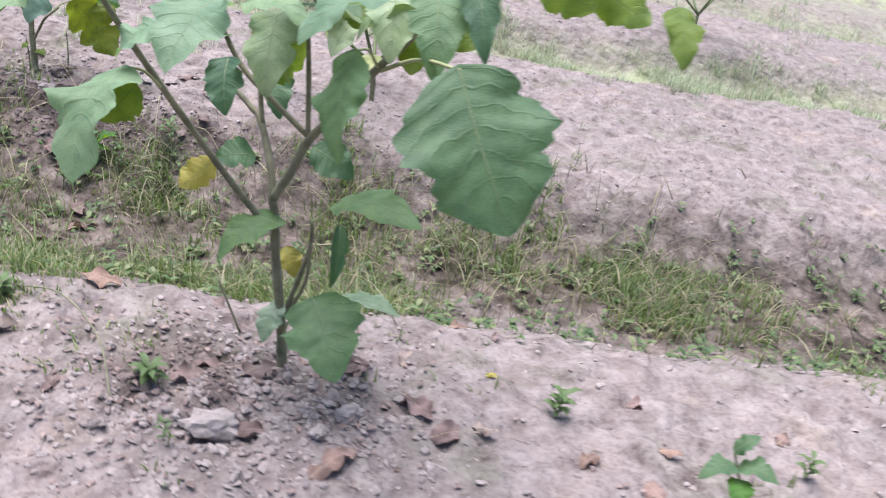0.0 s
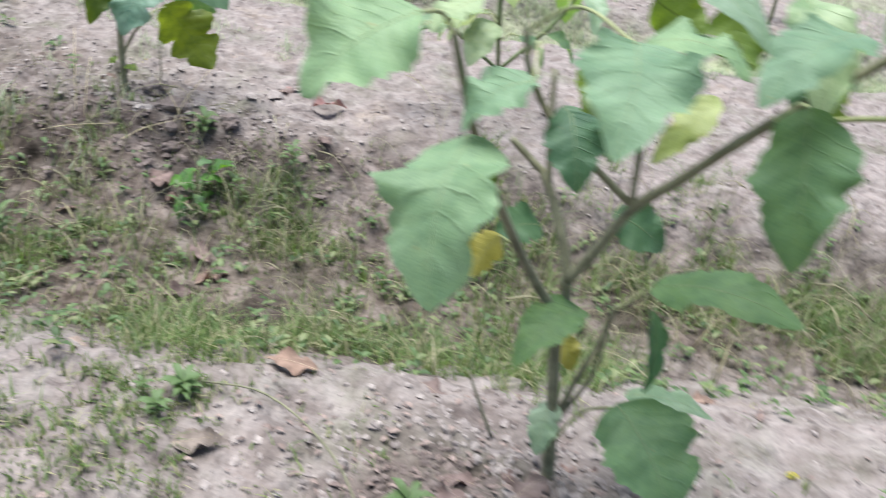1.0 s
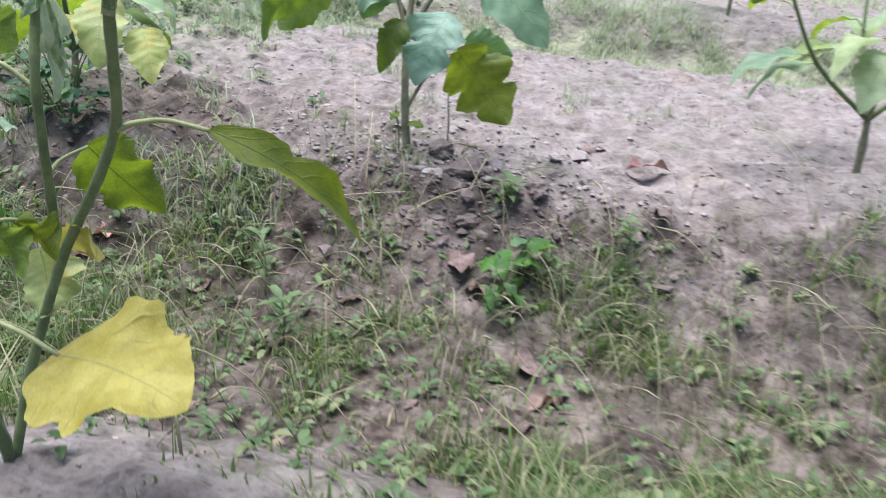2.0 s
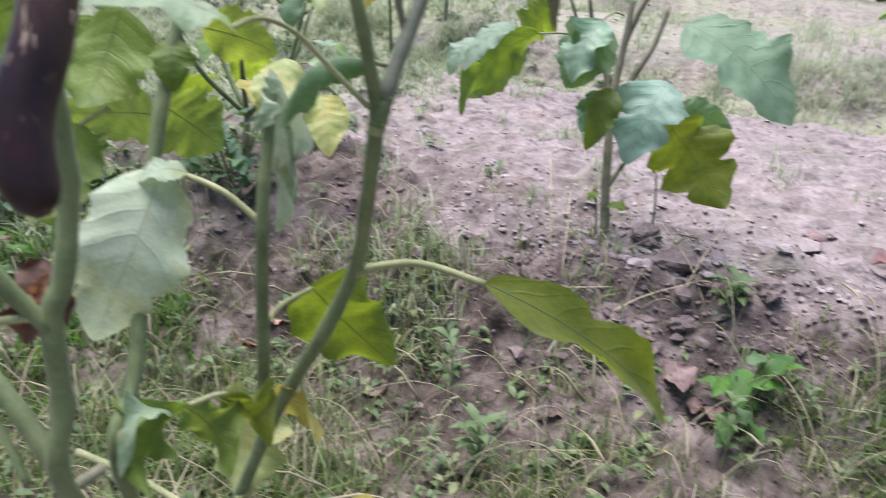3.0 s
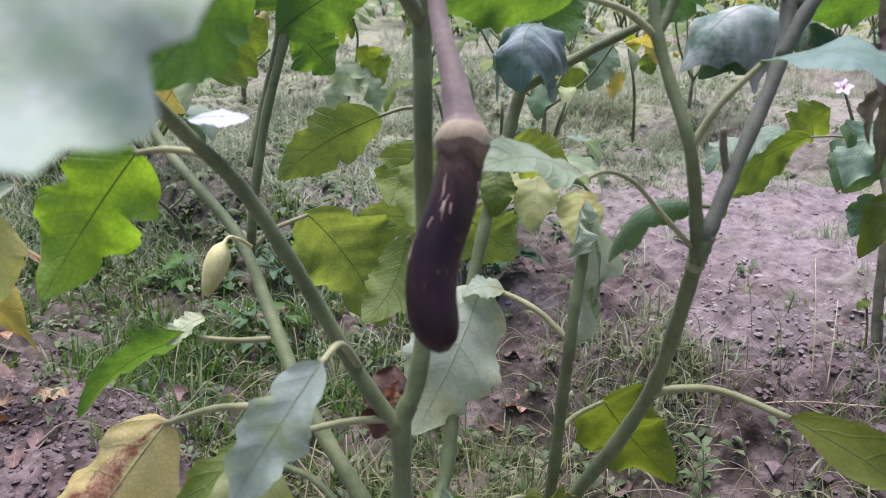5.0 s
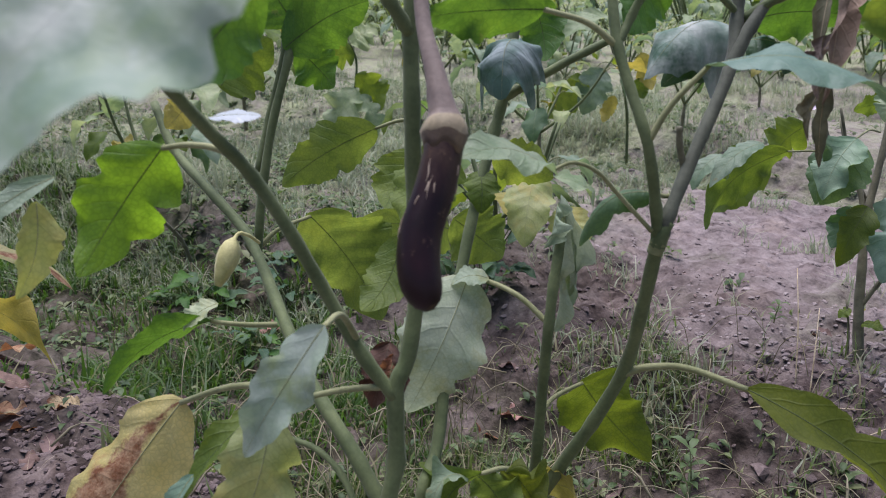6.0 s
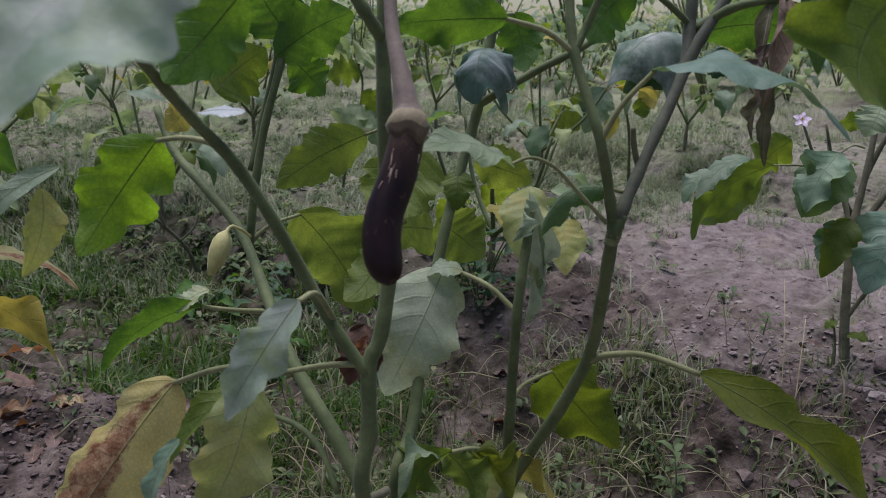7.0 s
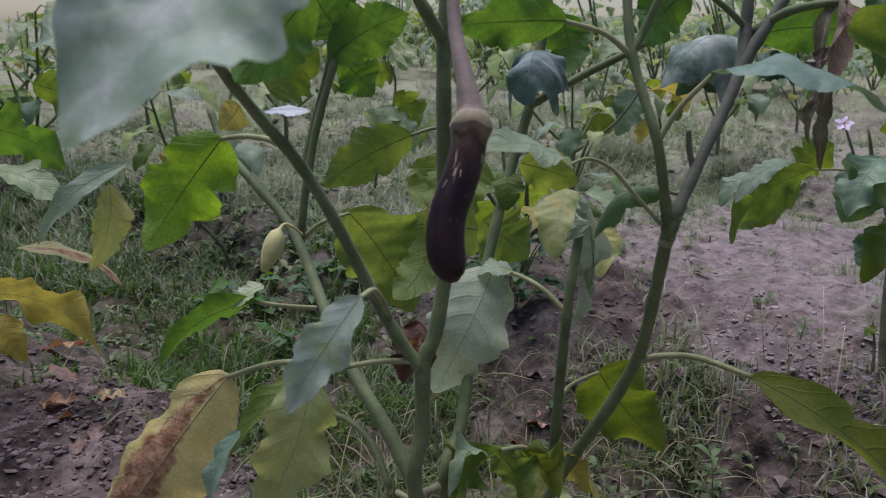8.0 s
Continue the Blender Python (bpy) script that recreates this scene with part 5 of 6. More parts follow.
# a dead branch left standing between the bushes
dead_branch = thing("dead_branch", (-3.193, 2.627, -0.050), "bare grey dead branch leaning over the grass", "branch")
stem(dead_branch, "twig", [(-3.185, 2.626, -0.068), (-3.161, 2.574, 0.026), (-3.145, 2.484, 0.121), (-3.152, 2.406, 0.197), (-3.162, 2.379, 0.234)], 0.0070, 0.0040)
stem(dead_branch, "twig", [(-3.142, 2.485, 0.118), (-3.143, 2.472, 0.177), (-3.150, 2.487, 0.235)], 0.0040, 0.0025)
stem(dead_branch, "twig", [(-3.151, 2.542, 0.057), (-3.108, 2.571, 0.109), (-3.109, 2.594, 0.177)], 0.0035, 0.0020)

# the bush with pale yellow leaves on the next bed
yellow_bush = random_bush(17, (-2.2, 2.85, ground_at(-2.2, 2.85)), 0.46, "low eggplant bush with pale yellow drooping leaves", 9, 0.2)
leaf(yellow_bush, (-2.014, 2.724, 0.337), (-1.974, 2.596, 0.198), (0.272, -0.586, 0.763), 0.115, OLIVE, bow=0.08, fold=0.15, wave=0.10)
leaf(yellow_bush, (-1.928, 2.727, 0.265), (-1.870, 2.642, 0.161), (0.081, -0.643, 0.762), 0.100, OLIVE, bow=0.08, fold=0.15, wave=0.10)
leaf(yellow_bush, (-2.059, 2.395, 0.098), (-2.107, 2.351, 0.120), (-0.059, -0.123, 0.991), 0.060, PALE, bow=0.10, fold=0.15, wave=0.10)

# the bush further along the bed
left_bush = random_bush(11, (-2.95, 1.38, ground_at(-2.95, 1.38)), 0.62, "leafy eggplant bush with a few yellow and tan leaves", 16)
leaf(left_bush, (-2.675, 1.577, 0.232), (-2.476, 1.746, 0.127), (-0.617, 0.668, 0.417), 0.100, YELLOW, bow=0.15, fold=0.20, wave=0.25)
leaf(left_bush, (-2.554, 1.633, 0.333), (-2.430, 1.763, 0.267), (0.046, -0.085, 0.995), 0.050, SCORCH, bow=0.10, fold=0.15, wave=0.10)
leaf(left_bush, (-2.608, 1.612, 0.197), (-2.556, 1.621, 0.116), (0.441, -0.630, 0.639), 0.060, YELLOW, bow=0.10, fold=0.15, wave=0.10)
leaf(left_bush, (-2.567, 1.575, 0.559), (-2.404, 1.671, 0.501), (-0.532, 0.735, 0.420), 0.120, VIVID, bow=0.10, fold=0.15, wave=0.15, lobe=0.20)
leaf(left_bush, (-2.629, 1.741, 0.614), (-2.543, 1.785, 0.564), (-0.532, 0.735, 0.420), 0.090, LIME, bow=0.10, fold=0.15, wave=0.10)
leaf(left_bush, (-2.683, 1.862, 0.704), (-2.759, 1.794, 0.665), (0.236, -0.348, 0.907), 0.100, PALE, bow=0.10, fold=0.15, wave=0.10)
leaf(left_bush, (-2.771, 1.946, 0.760), (-2.852, 1.875, 0.724), (0.236, -0.348, 0.907), 0.100, HAZY, bow=0.10, fold=0.15, wave=0.10)

# a thin young plant further off, with a few hanging leaves
thin_bush = thing("eggplant_plant", (-2.524, 4.762, 0.000), "thin young eggplant with a few yellow and pale hanging leaves", "plant", "eggplant bushes")
stem(thin_bush, "main_stem", [(-2.519, 4.755, -0.032), (-2.527, 4.735, 0.220), (-2.552, 4.682, 0.411), (-2.583, 4.667, 0.581), (-2.613, 4.635, 0.696)], 0.0080, 0.0040)
stem(thin_bush, "branch", [(-2.542, 4.711, 0.330), (-2.528, 4.717, 0.464), (-2.518, 4.705, 0.556)], 0.0040, 0.0030)
leaf(thin_bush, (-2.667, 4.543, 0.392), (-2.788, 4.396, 0.216), (-0.394, 0.905, 0.163), 0.142, SUNLIT, bow=0.10, fold=0.15, wave=0.10, petiole=[(-2.561, 4.684, 0.437), (-2.619, 4.627, 0.463), (-2.667, 4.543, 0.392)])
leaf(thin_bush, (-2.601, 4.555, 0.437), (-2.637, 4.461, 0.239), (0.476, -0.506, 0.719), 0.156, PALE, bow=0.10, fold=0.15, wave=0.10, petiole=[(-2.565, 4.690, 0.463), (-2.601, 4.555, 0.437)])
leaf(thin_bush, (-2.477, 4.717, 0.505), (-2.405, 4.711, 0.340), (-0.487, 0.858, 0.165), 0.099, YELLOW, bow=0.10, fold=0.15, wave=0.10, petiole=[(-2.554, 4.685, 0.424), (-2.477, 4.717, 0.505)])
leaf(thin_bush, (-2.556, 4.643, 0.308), (-2.590, 4.578, 0.191), (-0.487, 0.858, 0.165), 0.071, YELLOW, bow=0.10, fold=0.15, wave=0.10)
leaf(thin_bush, (-2.482, 4.723, 0.387), (-2.445, 4.719, 0.296), (-0.487, 0.858, 0.165), 0.085, LIME, bow=0.10, fold=0.15, wave=0.10)
leaf(thin_bush, (-2.598, 4.637, 0.671), (-2.440, 4.667, 0.723), (0.200, -0.300, 0.933), 0.170, PALE, bow=0.10, fold=0.15, wave=0.10)
leaf(thin_bush, (-2.620, 4.622, 0.670), (-2.749, 4.453, 0.593), (0.200, -0.300, 0.933), 0.170, HAZY, bow=0.10, fold=0.15, wave=0.10)

# a pale young plant behind the fruit
pale_bush = thing("eggplant_plant", (-3.349, 3.549, 0.000), "pale young eggplant with lobed hanging leaves", "plant", "eggplant bushes")
stem(pale_bush, "main_stem", [(-3.343, 3.541, -0.035), (-3.309, 3.534, 0.130), (-3.276, 3.578, 0.320), (-3.263, 3.600, 0.483), (-3.275, 3.579, 0.575)], 0.0070, 0.0040)
leaf(pale_bush, (-3.232, 3.547, 0.396), (-3.291, 3.441, 0.211), (0.468, -0.488, 0.737), 0.137, HAZY, bow=0.10, fold=0.15, wave=0.20, lobe=0.36)
leaf(pale_bush, (-3.234, 3.565, 0.452), (-3.126, 3.596, 0.319), (-0.473, 0.836, 0.280), 0.125, LIME, bow=0.10, fold=0.15, wave=0.20, lobe=0.36)
leaf(pale_bush, (-3.259, 3.574, 0.531), (-3.358, 3.496, 0.507), (-0.473, 0.836, 0.280), 0.125, LIME, bow=0.10, fold=0.15, wave=0.20, lobe=0.36)
leaf(pale_bush, (-3.270, 3.580, 0.571), (-3.199, 3.652, 0.632), (0.468, -0.488, 0.737), 0.137, HAZY, bow=0.10, fold=0.15, wave=0.20, lobe=0.36)
leaf(pale_bush, (-3.211, 3.554, 0.374), (-3.127, 3.560, 0.218), (0.468, -0.488, 0.737), 0.100, PALE, bow=0.10, fold=0.15, wave=0.20, lobe=0.36)
leaf(left_bush, (-2.465, 1.563, 0.497), (-2.352, 1.626, 0.450), (0.153, -0.235, 0.960), 0.070, PALE, bow=0.10, fold=0.15, wave=0.10)


# ---- more bushes along the beds ----
WORDS = ("leafy eggplant bush growing on a bed", "eggplant bush with drooping green leaves", "sparse eggplant bush with some yellow leaves")
models = []
for k, (x, y, h, lv) in enumerate(((-2.75, 4.25, 0.62, 18), (-3.65, 2.85, 0.66, 24), (-0.10, 3.02, 0.62, 16), (-3.5, 1.62, 0.60, 22))):
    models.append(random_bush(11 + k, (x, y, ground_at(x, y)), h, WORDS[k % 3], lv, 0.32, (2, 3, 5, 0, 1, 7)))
r = random.Random(21)
for row, (y, x0, x1, step) in enumerate(((1.55, -8, -4.2, 0.9), (2.95, -10, -4.4, 0.85), (4.1, -9, -3.6, 1.3), (1.45, 2.1, 7, 1.2), (-1.2, -8, 7, 1.2), (2.95, 3.4, 8, 1.1), (0.3, -9, -3.2, 1.2), (5.55, -11, 3, 2.1), (6.9, -13, -2, 2.4), (8.1, -14, 4, 2.0))):
    x = x0
    while x < x1:
        px, py = x + r.uniform(-.2, .2), y + r.uniform(-.18, .18)
        m = Matrix.Translation((px, py, ground_at(px, py))) @ Matrix.Rotation(r.uniform(0, 6.28), 4, "Z") @ Matrix.Scale(r.uniform(0.85, 1.2) * (1.0 if y > 5 else 1.25 if px < -3.2 else 1.0), 4)
        copy_thing(models[r.randrange(4)], m)
        x += step * r.uniform(0.8, 1.25)


def far_bush(seed):
    """A bush for far off: one stem part and one crown of many small leaves."""
    r = random.Random(seed)
    ob = thing("eggplant_plant", (0, 0, 0), "distant leafy eggplant bush in a row", "plant", "eggplant bushes")
    sv, sf, v, f, uv = [], [], [], [], []
    for k in range(6):
        an = r.uniform(0, 6.28)
        end = Vector((math.cos(an) * 0.3, math.sin(an) * 0.3, r.uniform(0.5, 0.75)))
        tv, tf = tube(spline([(0, 0, -0.05), tuple(end * 0.45), tuple(end)], 3), [0.008] * 7, 5)
        sf += [tuple(q + len(sv) for q in face) for face in tf]
        sv += tv
    for k in range(46):
        an, z = r.uniform(0, 6.28), r.uniform(0.2, 0.85)
        out = Vector((math.cos(an), math.sin(an), 0))
        b = out * r.uniform(0.02, 0.32) + Vector((0, 0, z))
        size, drop = r.uniform(0.1, 0.19), r.uniform(0.0, 1.0)
        lv, lf, lu = leaf_grid(b, b + (out + Vector((0, 0, -drop))).normalized() * size, Vector((0, 0, 1)) + out * drop * 0.8, size * 0.62, 0.15, 0.2, 0.12, 6, 4, seed * 100 + k)
        f += [tuple(q + len(v) for q in face) for face in lf]
        v += lv
        uv += lu
    mesh_part("stalk", sv, sf, [STALK], ob)
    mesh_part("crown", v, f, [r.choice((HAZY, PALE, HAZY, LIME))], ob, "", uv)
    return ob


far_models = [far_bush(70 + k) for k in range(4)]
placed, distant = 0, []
for y in (9.4, 10.7, 12.0, 13.3, 15, 17, 19.5, 22, 25, 28, 32, 36, 41, 47, 54):
    x = -6 - y * 0.95
    while x < 1 + y * 0.25:
        px, py = x + r.uniform(-.3, .3), y + r.uniform(-.3, .3)
        turn, size = r.uniform(0, 6.28), r.uniform(0.75, 1.4)
        m = Matrix.Translation((px, py, ground_at(px, py))) @ Matrix.Rotation(turn, 4, "Z") @ Matrix.Scale(size, 4)
        if placed >= 4 and y > 14:
            distant.append((r.randrange(4), m))
        elif placed < 4:
            far_models[placed].matrix_basis = m
        else:
            copy_thing(far_models[r.randrange(4)], m)
        placed += 1
        x += (0.7 + y * 0.02) * r.uniform(0.8, 1.25)


def joined_bushes(places):
    """The rows too far off to count, as one mesh of stalks and leaves."""
    co, faces, uvs, slots, shift = [], [], [], [], 0
    for which, m in places:
        rot, move = np.array(m.to_3x3()), np.array(m.translation)
        for slot, ob in enumerate(sorted(far_models[which].children, key=lambda c: c.name.startswith("crown"))):
            me = ob.data
            v = np.zeros(len(me.vertices) * 3)
            me.vertices.foreach_get("co", v)
            co.append(v.reshape(-1, 3) @ rot.T + move)
            faces += [tuple(k + shift for k in p.vertices) for p in me.polygons]
            slots += [slot] * len(me.polygons)
            uv = np.zeros((len(me.loops), 2))
            if slot:
                flat = np.zeros(len(me.loops) * 2)
                me.uv_layers[0].data.foreach_get("uv", flat)
                uv = flat.reshape(-1, 2)
            uvs.append(uv)
            shift += len(me.vertices)
    me = bpy.data.meshes.new("distant_bushes")
    me.from_pydata(np.concatenate(co).tolist(), [], faces)
    me.materials.append(STALK)
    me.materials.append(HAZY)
    me.polygons.foreach_set("material_index", slots)
    me.uv_layers.new(name="UVMap").data.foreach_set("uv", np.concatenate(uvs).ravel())
    me.update()
    return tagged(new("distant_bushes", me), "far rows of leafy eggplant bushes", "plants", kind="stuff")


joined_bushes(distant)


# ---- clods and stones ----
def lump(r, centre, size, flat=0.5):
    """A crumb of soil: a bent octahedron-like ball of 18 points."""
    verts = []
    q = Euler((r.uniform(0, 6), r.uniform(0, 6), r.uniform(0, 6))).to_matrix() @ Matrix.Diagonal((r.uniform(0.6, 1.3), r.uniform(0.5, 1.1), r.uniform(0.4, 1.0)))
    for lat, cnt in ((1.0, 1), (0.5, 5), (-0.5, 5), (-1.0, 1)):
        for j in range(cnt):
            an = 2 * math.pi * (j + (0.5 if lat < 0 else 0)) / cnt
            ring = math.sqrt(max(0, 1 - lat * lat))
            p = q @ Vector((ring * math.cos(an), ring * math.sin(an), lat)) * size * r.uniform(0.6, 1.2)
            verts.append((centre[0] + p.x, centre[1] + p.y, centre[2] + p.z * flat))
    faces = [(0, 1 + j, 1 + (j + 1) % 5) for j in range(5)]
    for j in range(5):
        faces += [(1 + j, 6 + j, 1 + (j + 1) % 5), (1 + (j + 1) % 5, 6 + j, 6 + (j + 1) % 5), (6 + j, 11, 6 + (j + 1) % 5)]
    return verts, faces


def scatter_clods():
    r = random.Random(3)
    piles = {False: ([], []), True: ([], [])}
    spots = ((-0.22, 1.20, 0.34, 2900, 0.0105), (-1.25, 2.68, 0.36, 1200, 0.0095), (-0.9, 2.60, 0.34, 900, 0.0085), (-0.12, 2.9, 0.35, 200, 0.012), (-2.1, 2.75, 0.4, 350, 0.013), (-1.6, 3.0, 0.7, 700, 0.010), (-2.35, 1.70, 0.42, 2600, 0.0095), (-1.15, 2.70, 0.30, 110, 0.026), (-0.95, 2.62, 0.35, 70, 0.022), (-0.25, 1.17, 0.30, 60, 0.018))
    places = []
    for cx, cy, sp, cnt, sz in spots:
        places += [(r.gauss(cx, sp * 0.6), r.gauss(cy, sp * 0.45), r.uniform(0.15, 1.1) ** 1.6 * 1.15 * sz) for _ in range(cnt)]
    places += [(r.uniform(-3.2, 1.6), r.uniform(0.8, 4.3), r.uniform(0.004, 0.013)) for _ in range(1700)]
    places += [(r.uniform(-6, 3), r.uniform(4.3, 8), r.uniform(0.008, 0.02)) for _ in range(900)]
    for x, y, s in places:
        v, f = lump(r, (x, y, ground_at(x, y) + s * 0.02), s)
        allv, allf = piles[bool(damp_shade_share(x, y) > 0.6)]
        n = len(allv)
        allv += v
        allf += [tuple(k + n for k in q) for q in f]
    tagged(mesh_part("soil_clods", *piles[False], [CLOD], None, smooth=False), "small crumbs and clods of pale soil", "soil", kind="stuff")
    tagged(mesh_part("damp_clods", *piles[True], [DAMP_CLOD], None, smooth=False), "dark damp clods of soil on the furrow sides", "soil", kind="stuff")


scatter_clods()


def big_clod(x, y, sx, sy, sz, turn, seed, mat=STONE):
    bm = bmesh.new()
    bmesh.ops.create_icosphere(bm, subdivisions=3, radius=1)
    for v in bm.verts:
        k = 1 + 0.40 * noise.noise(v.co * 1.4 + Vector((seed * 7.1, 0, 0))) + 0.30 * noise.noise(v.co * 3.2 + Vector((0, seed * 3.3, 0))) + 0.13 * noise.noise(v.co * 8 + Vector((0, 0, seed)))
        v.co = Vector((v.co.x * sx * k, v.co.y * sy * k, v.co.z * sz * k))
    me = bpy.data.meshes.new("clod")
    bm.to_mesh(me)
    bm.free()
    me.materials.append(mat)
    ob = new("clod", me)
    ob.matrix_world = pose(x, y, ground_at(x, y) + sz * 0.35, 0, 0, turn)
    return tagged(ob, "pale dry lump of soil lying on the bed", "clod", "lumps of soil")


for k, c in enumerate(((-0.235, 1.125, 0.052, 0.030, 0.026, 15), (0.0, 1.185, 0.026, 0.020, 0.018, 40), (-0.215, 1.06, 0.020, 0.015, 0.012, 0), (-0.05, 1.12, 0.018, 0.014, 0.011, 70),
                       (-1.185, 2.672, 0.026, 0.020, 0.018, 20))):
    big_clod(*c, k)
for k, c in enumerate(((-1.36, 2.74, 0.045, 0.032, 0.026, 30), (-1.18, 2.78, 0.038, 0.030, 0.022, 80), (-1.10, 2.70, 0.050, 0.034, 0.028, 10), (-1.02, 2.77, 0.034, 0.026, 0.020, 140), (-1.42, 2.66, 0.032, 0.024, 0.018, 60), (-0.93, 2.66, 0.036, 0.028, 0.020, 100), (-1.08, 2.58, 0.028, 0.022, 0.016, 45))):
    tagged(big_clod(*c, 11 + k, DAMP_CLOD), "dark damp lump of soil at a plant's foot", "clod", "lumps of soil")


# ---- grass and weeds ----
def grass_mesh(far):
    """Blades as points and faces: the sparse ones, and the lush ones of the furrow end, coloured with canopy shade."""
    r = random.Random(5)
    sparse, dense = ([], []), ([], [])

    def blade(x, y, z, h, wd, an, lean):
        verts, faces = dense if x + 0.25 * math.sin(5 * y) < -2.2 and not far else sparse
        n = len(verts)
        dx, dy = math.cos(an), math.sin(an)
        for k, s in enumerate((0.0, 0.5, 1.0)):
            out = lean * h * s * s
            cx, cy, cz = x + dx * out, y + dy * out, z + h * s * (1 - 0.35 * lean * s) - 0.004
            hw = wd * (1 - 0.75 * s) * 0.5
            if s < 1:
                verts.append((cx - dy * hw, cy + dx * hw, cz))
                verts.append((cx + dy * hw, cy - dx * hw, cz))
            else:
                verts.append((cx, cy, cz))
        faces.append((n, n + 1, n + 3, n + 2))
        faces.append((n + 2, n + 3, n + 4))

    def tufts(count, xa, xb, ya, yb, hmin, hmax, per, bare):
        X = np.array([r.uniform(xa, xb) for _ in range(count)])
        Y = np.array([r.uniform(ya, yb) for _ in range(count)])
        F = np.maximum(furrow_share(X, Y), 0.75 * grassy(X, Y))
        patch = value_noise(X * 2.3, Y * 2.3, 12) * 0.75 + value_noise(X * 7, Y * 7, 13) * 1.05
        Z = ground_height(X, Y)
        for x, y, z, f, p in zip(X, Y, Z, F, patch):
            lush = min(1.0, max(0.0, (-1.85 - x) / 0.6))
            edge = min(1.0, (x - xa) / 0.8, (xb - x) / 2.2 + 0.5 * p * min(1.0, (xb - x) / 0.5)) if xb - xa > 2 else 1.0
            want = (f * (0.78 + 0.34 * lush) + p - 0.45 + 0.17 * lush) * edge
            if r.random() > max(want, bare):
                continue
            for _ in range(r.randint(1, per)):
                h = r.uniform(hmin, hmax) * (0.55 + 0.45 * f + 0.35 * p)
                blade(x + r.gauss(0, .012), y + r.gauss(0, .012), z, h, r.uniform(0.0028, 0.0066) * (1 + 0.45 * lush), r.uniform(0, 6.28), r.uniform(0.1, 1.3))
    if not far:
        tufts(15500, -5.2, 3.2, 1.50, 2.95, 0.02, 0.085, 6, 0.0)
        tufts(7000, -5.2, 3.2, 1.65, 2.95, 0.05, 0.125, 4, 0.0)
        tufts(3500, -4.0, 2.4, 0.6, 4.4, 0.012, 0.05, 4, 0.02)
        tufts(7000, -2.3, -0.3, 1.75, 2.62, 0.012, 0.05, 5, 0.16)
        tufts(500, -1.06, -0.72, 1.12, 1.38, 0.03, 0.09, 6, 0.6)
        tufts(260, -0.94, -0.70, 1.37, 1.49, 0.02, 0.06, 6, 0.5)
        tufts(1500, -1.35, -0.4, 1.22, 1.75, 0.02, 0.06, 5, 0.14)
        tufts(6000, 2.0, 9.0, 1.5, 2.9, 0.02, 0.11, 4, 0.0)
        tufts(14000, -8, 7, -3.6, 0.35, 0.02, 0.12, 4, 0.0)
    else:
        tufts(15000, -5.0, -0.5, 2.4, 4.6, 0.02, 0.10, 5, 0.0)
        tufts(44000, -5, 6, 4.0, 5.5, 0.03, 0.10, 5, 0.0)
        tufts(32000, -9, 5, 5.4, 8.4, 0.05, 0.18, 4, 0.0)
        tufts(16000, -10, -3.2, -0.5, 4.4, 0.03, 0.12, 4, 0.1)
        tufts(20000, -30, 8, 8.0, 26, 0.06, 0.20, 3, 0.1)
    return sparse, dense


(gv, gf), (lv, lf) = grass_mesh(False)
tagged(mesh_part("grass", gv, gf, [GRASS], None), "short sparse green grass in the furrows between beds", "grass", kind="stuff")
tagged(mesh_part("lush_grass", lv, lf, [LUSH_SHADED], None), "lush deep green grass at the furrow end, canopy shade in its colour", "grass", kind="stuff")
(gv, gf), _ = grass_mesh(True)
tagged(mesh_part("far_grass", gv, gf, [HAZED_GRASS], None), "grass over the beds further off, distance haze in its pale green", "grass", kind="stuff")


def straw_stalks():
    """Long dry grass stalks that arch over the furrow; some end in a seed head."""
    r = random.Random(51)
    v, f = [], []
    for k in range(800):
        x, y = r.uniform(-2.3, 1.2), r.gauss(2.15, 0.28)
        if not 1.62 < y < 2.75:
            continue
        z = ground_at(x, y)
        an, h = r.uniform(0, 6.28), r.uniform(0.06, 0.22)
        reach = h * r.uniform(0.3, 1.5)
        dx, dy = math.cos(an) * reach, math.sin(an) * reach
        pts = [(x, y, z - 0.004), (x + dx * 0.3, y + dy * 0.3, z + h * 0.62), (x + dx * 0.7, y + dy * 0.7, z + h * 0.85), (x + dx, y + dy, z + h * r.uniform(0.45, 0.85))]
        line = spline(pts, 3)
        th = r.uniform(0.0005, 0.0011)
        head = r.random() < 0.3
        tv, tf = tube(line, [th * (2.6 if head and q > 6 else 1.0) for q in range(len(line))], 4)
        f += [tuple(q + len(v) for q in face) for face in tf]
        v += tv
    return v, f


dv, df = straw_stalks()
tagged(mesh_part("dry_stalks", dv, df, [HAY], None), "thin pale dry grass stalks in the furrow", "dry grass", kind="stuff")


def small_leaf(verts, faces, base, way, size, wd, lift):
    """A little pointed leaf of six quads, bent in the middle."""
    n = len(verts)
    way = Vector(way).normalized()
    side = way.cross(Vector((0, 0, 1))).normalized()
    for s, w_ in ((0, 0.1), (0.3, 0.9), (0.65, 0.8), (1.0, 0.05)):
        c = Vector(base) + way * size * s + Vector((0, 0, lift * size * math.sin(math.pi * s * 0.8) - 0.25 * size * s * s))
        for q in (-1, 0, 1):
            verts.append(c + side * (q * wd * w_ * 0.5) + Vector((0, 0, abs(q) * wd * 0.12)))
    for i in range(3):
        for j in range(2):
            a = n + i * 3 + j
            faces.append((a, a + 3, a + 4, a + 1))


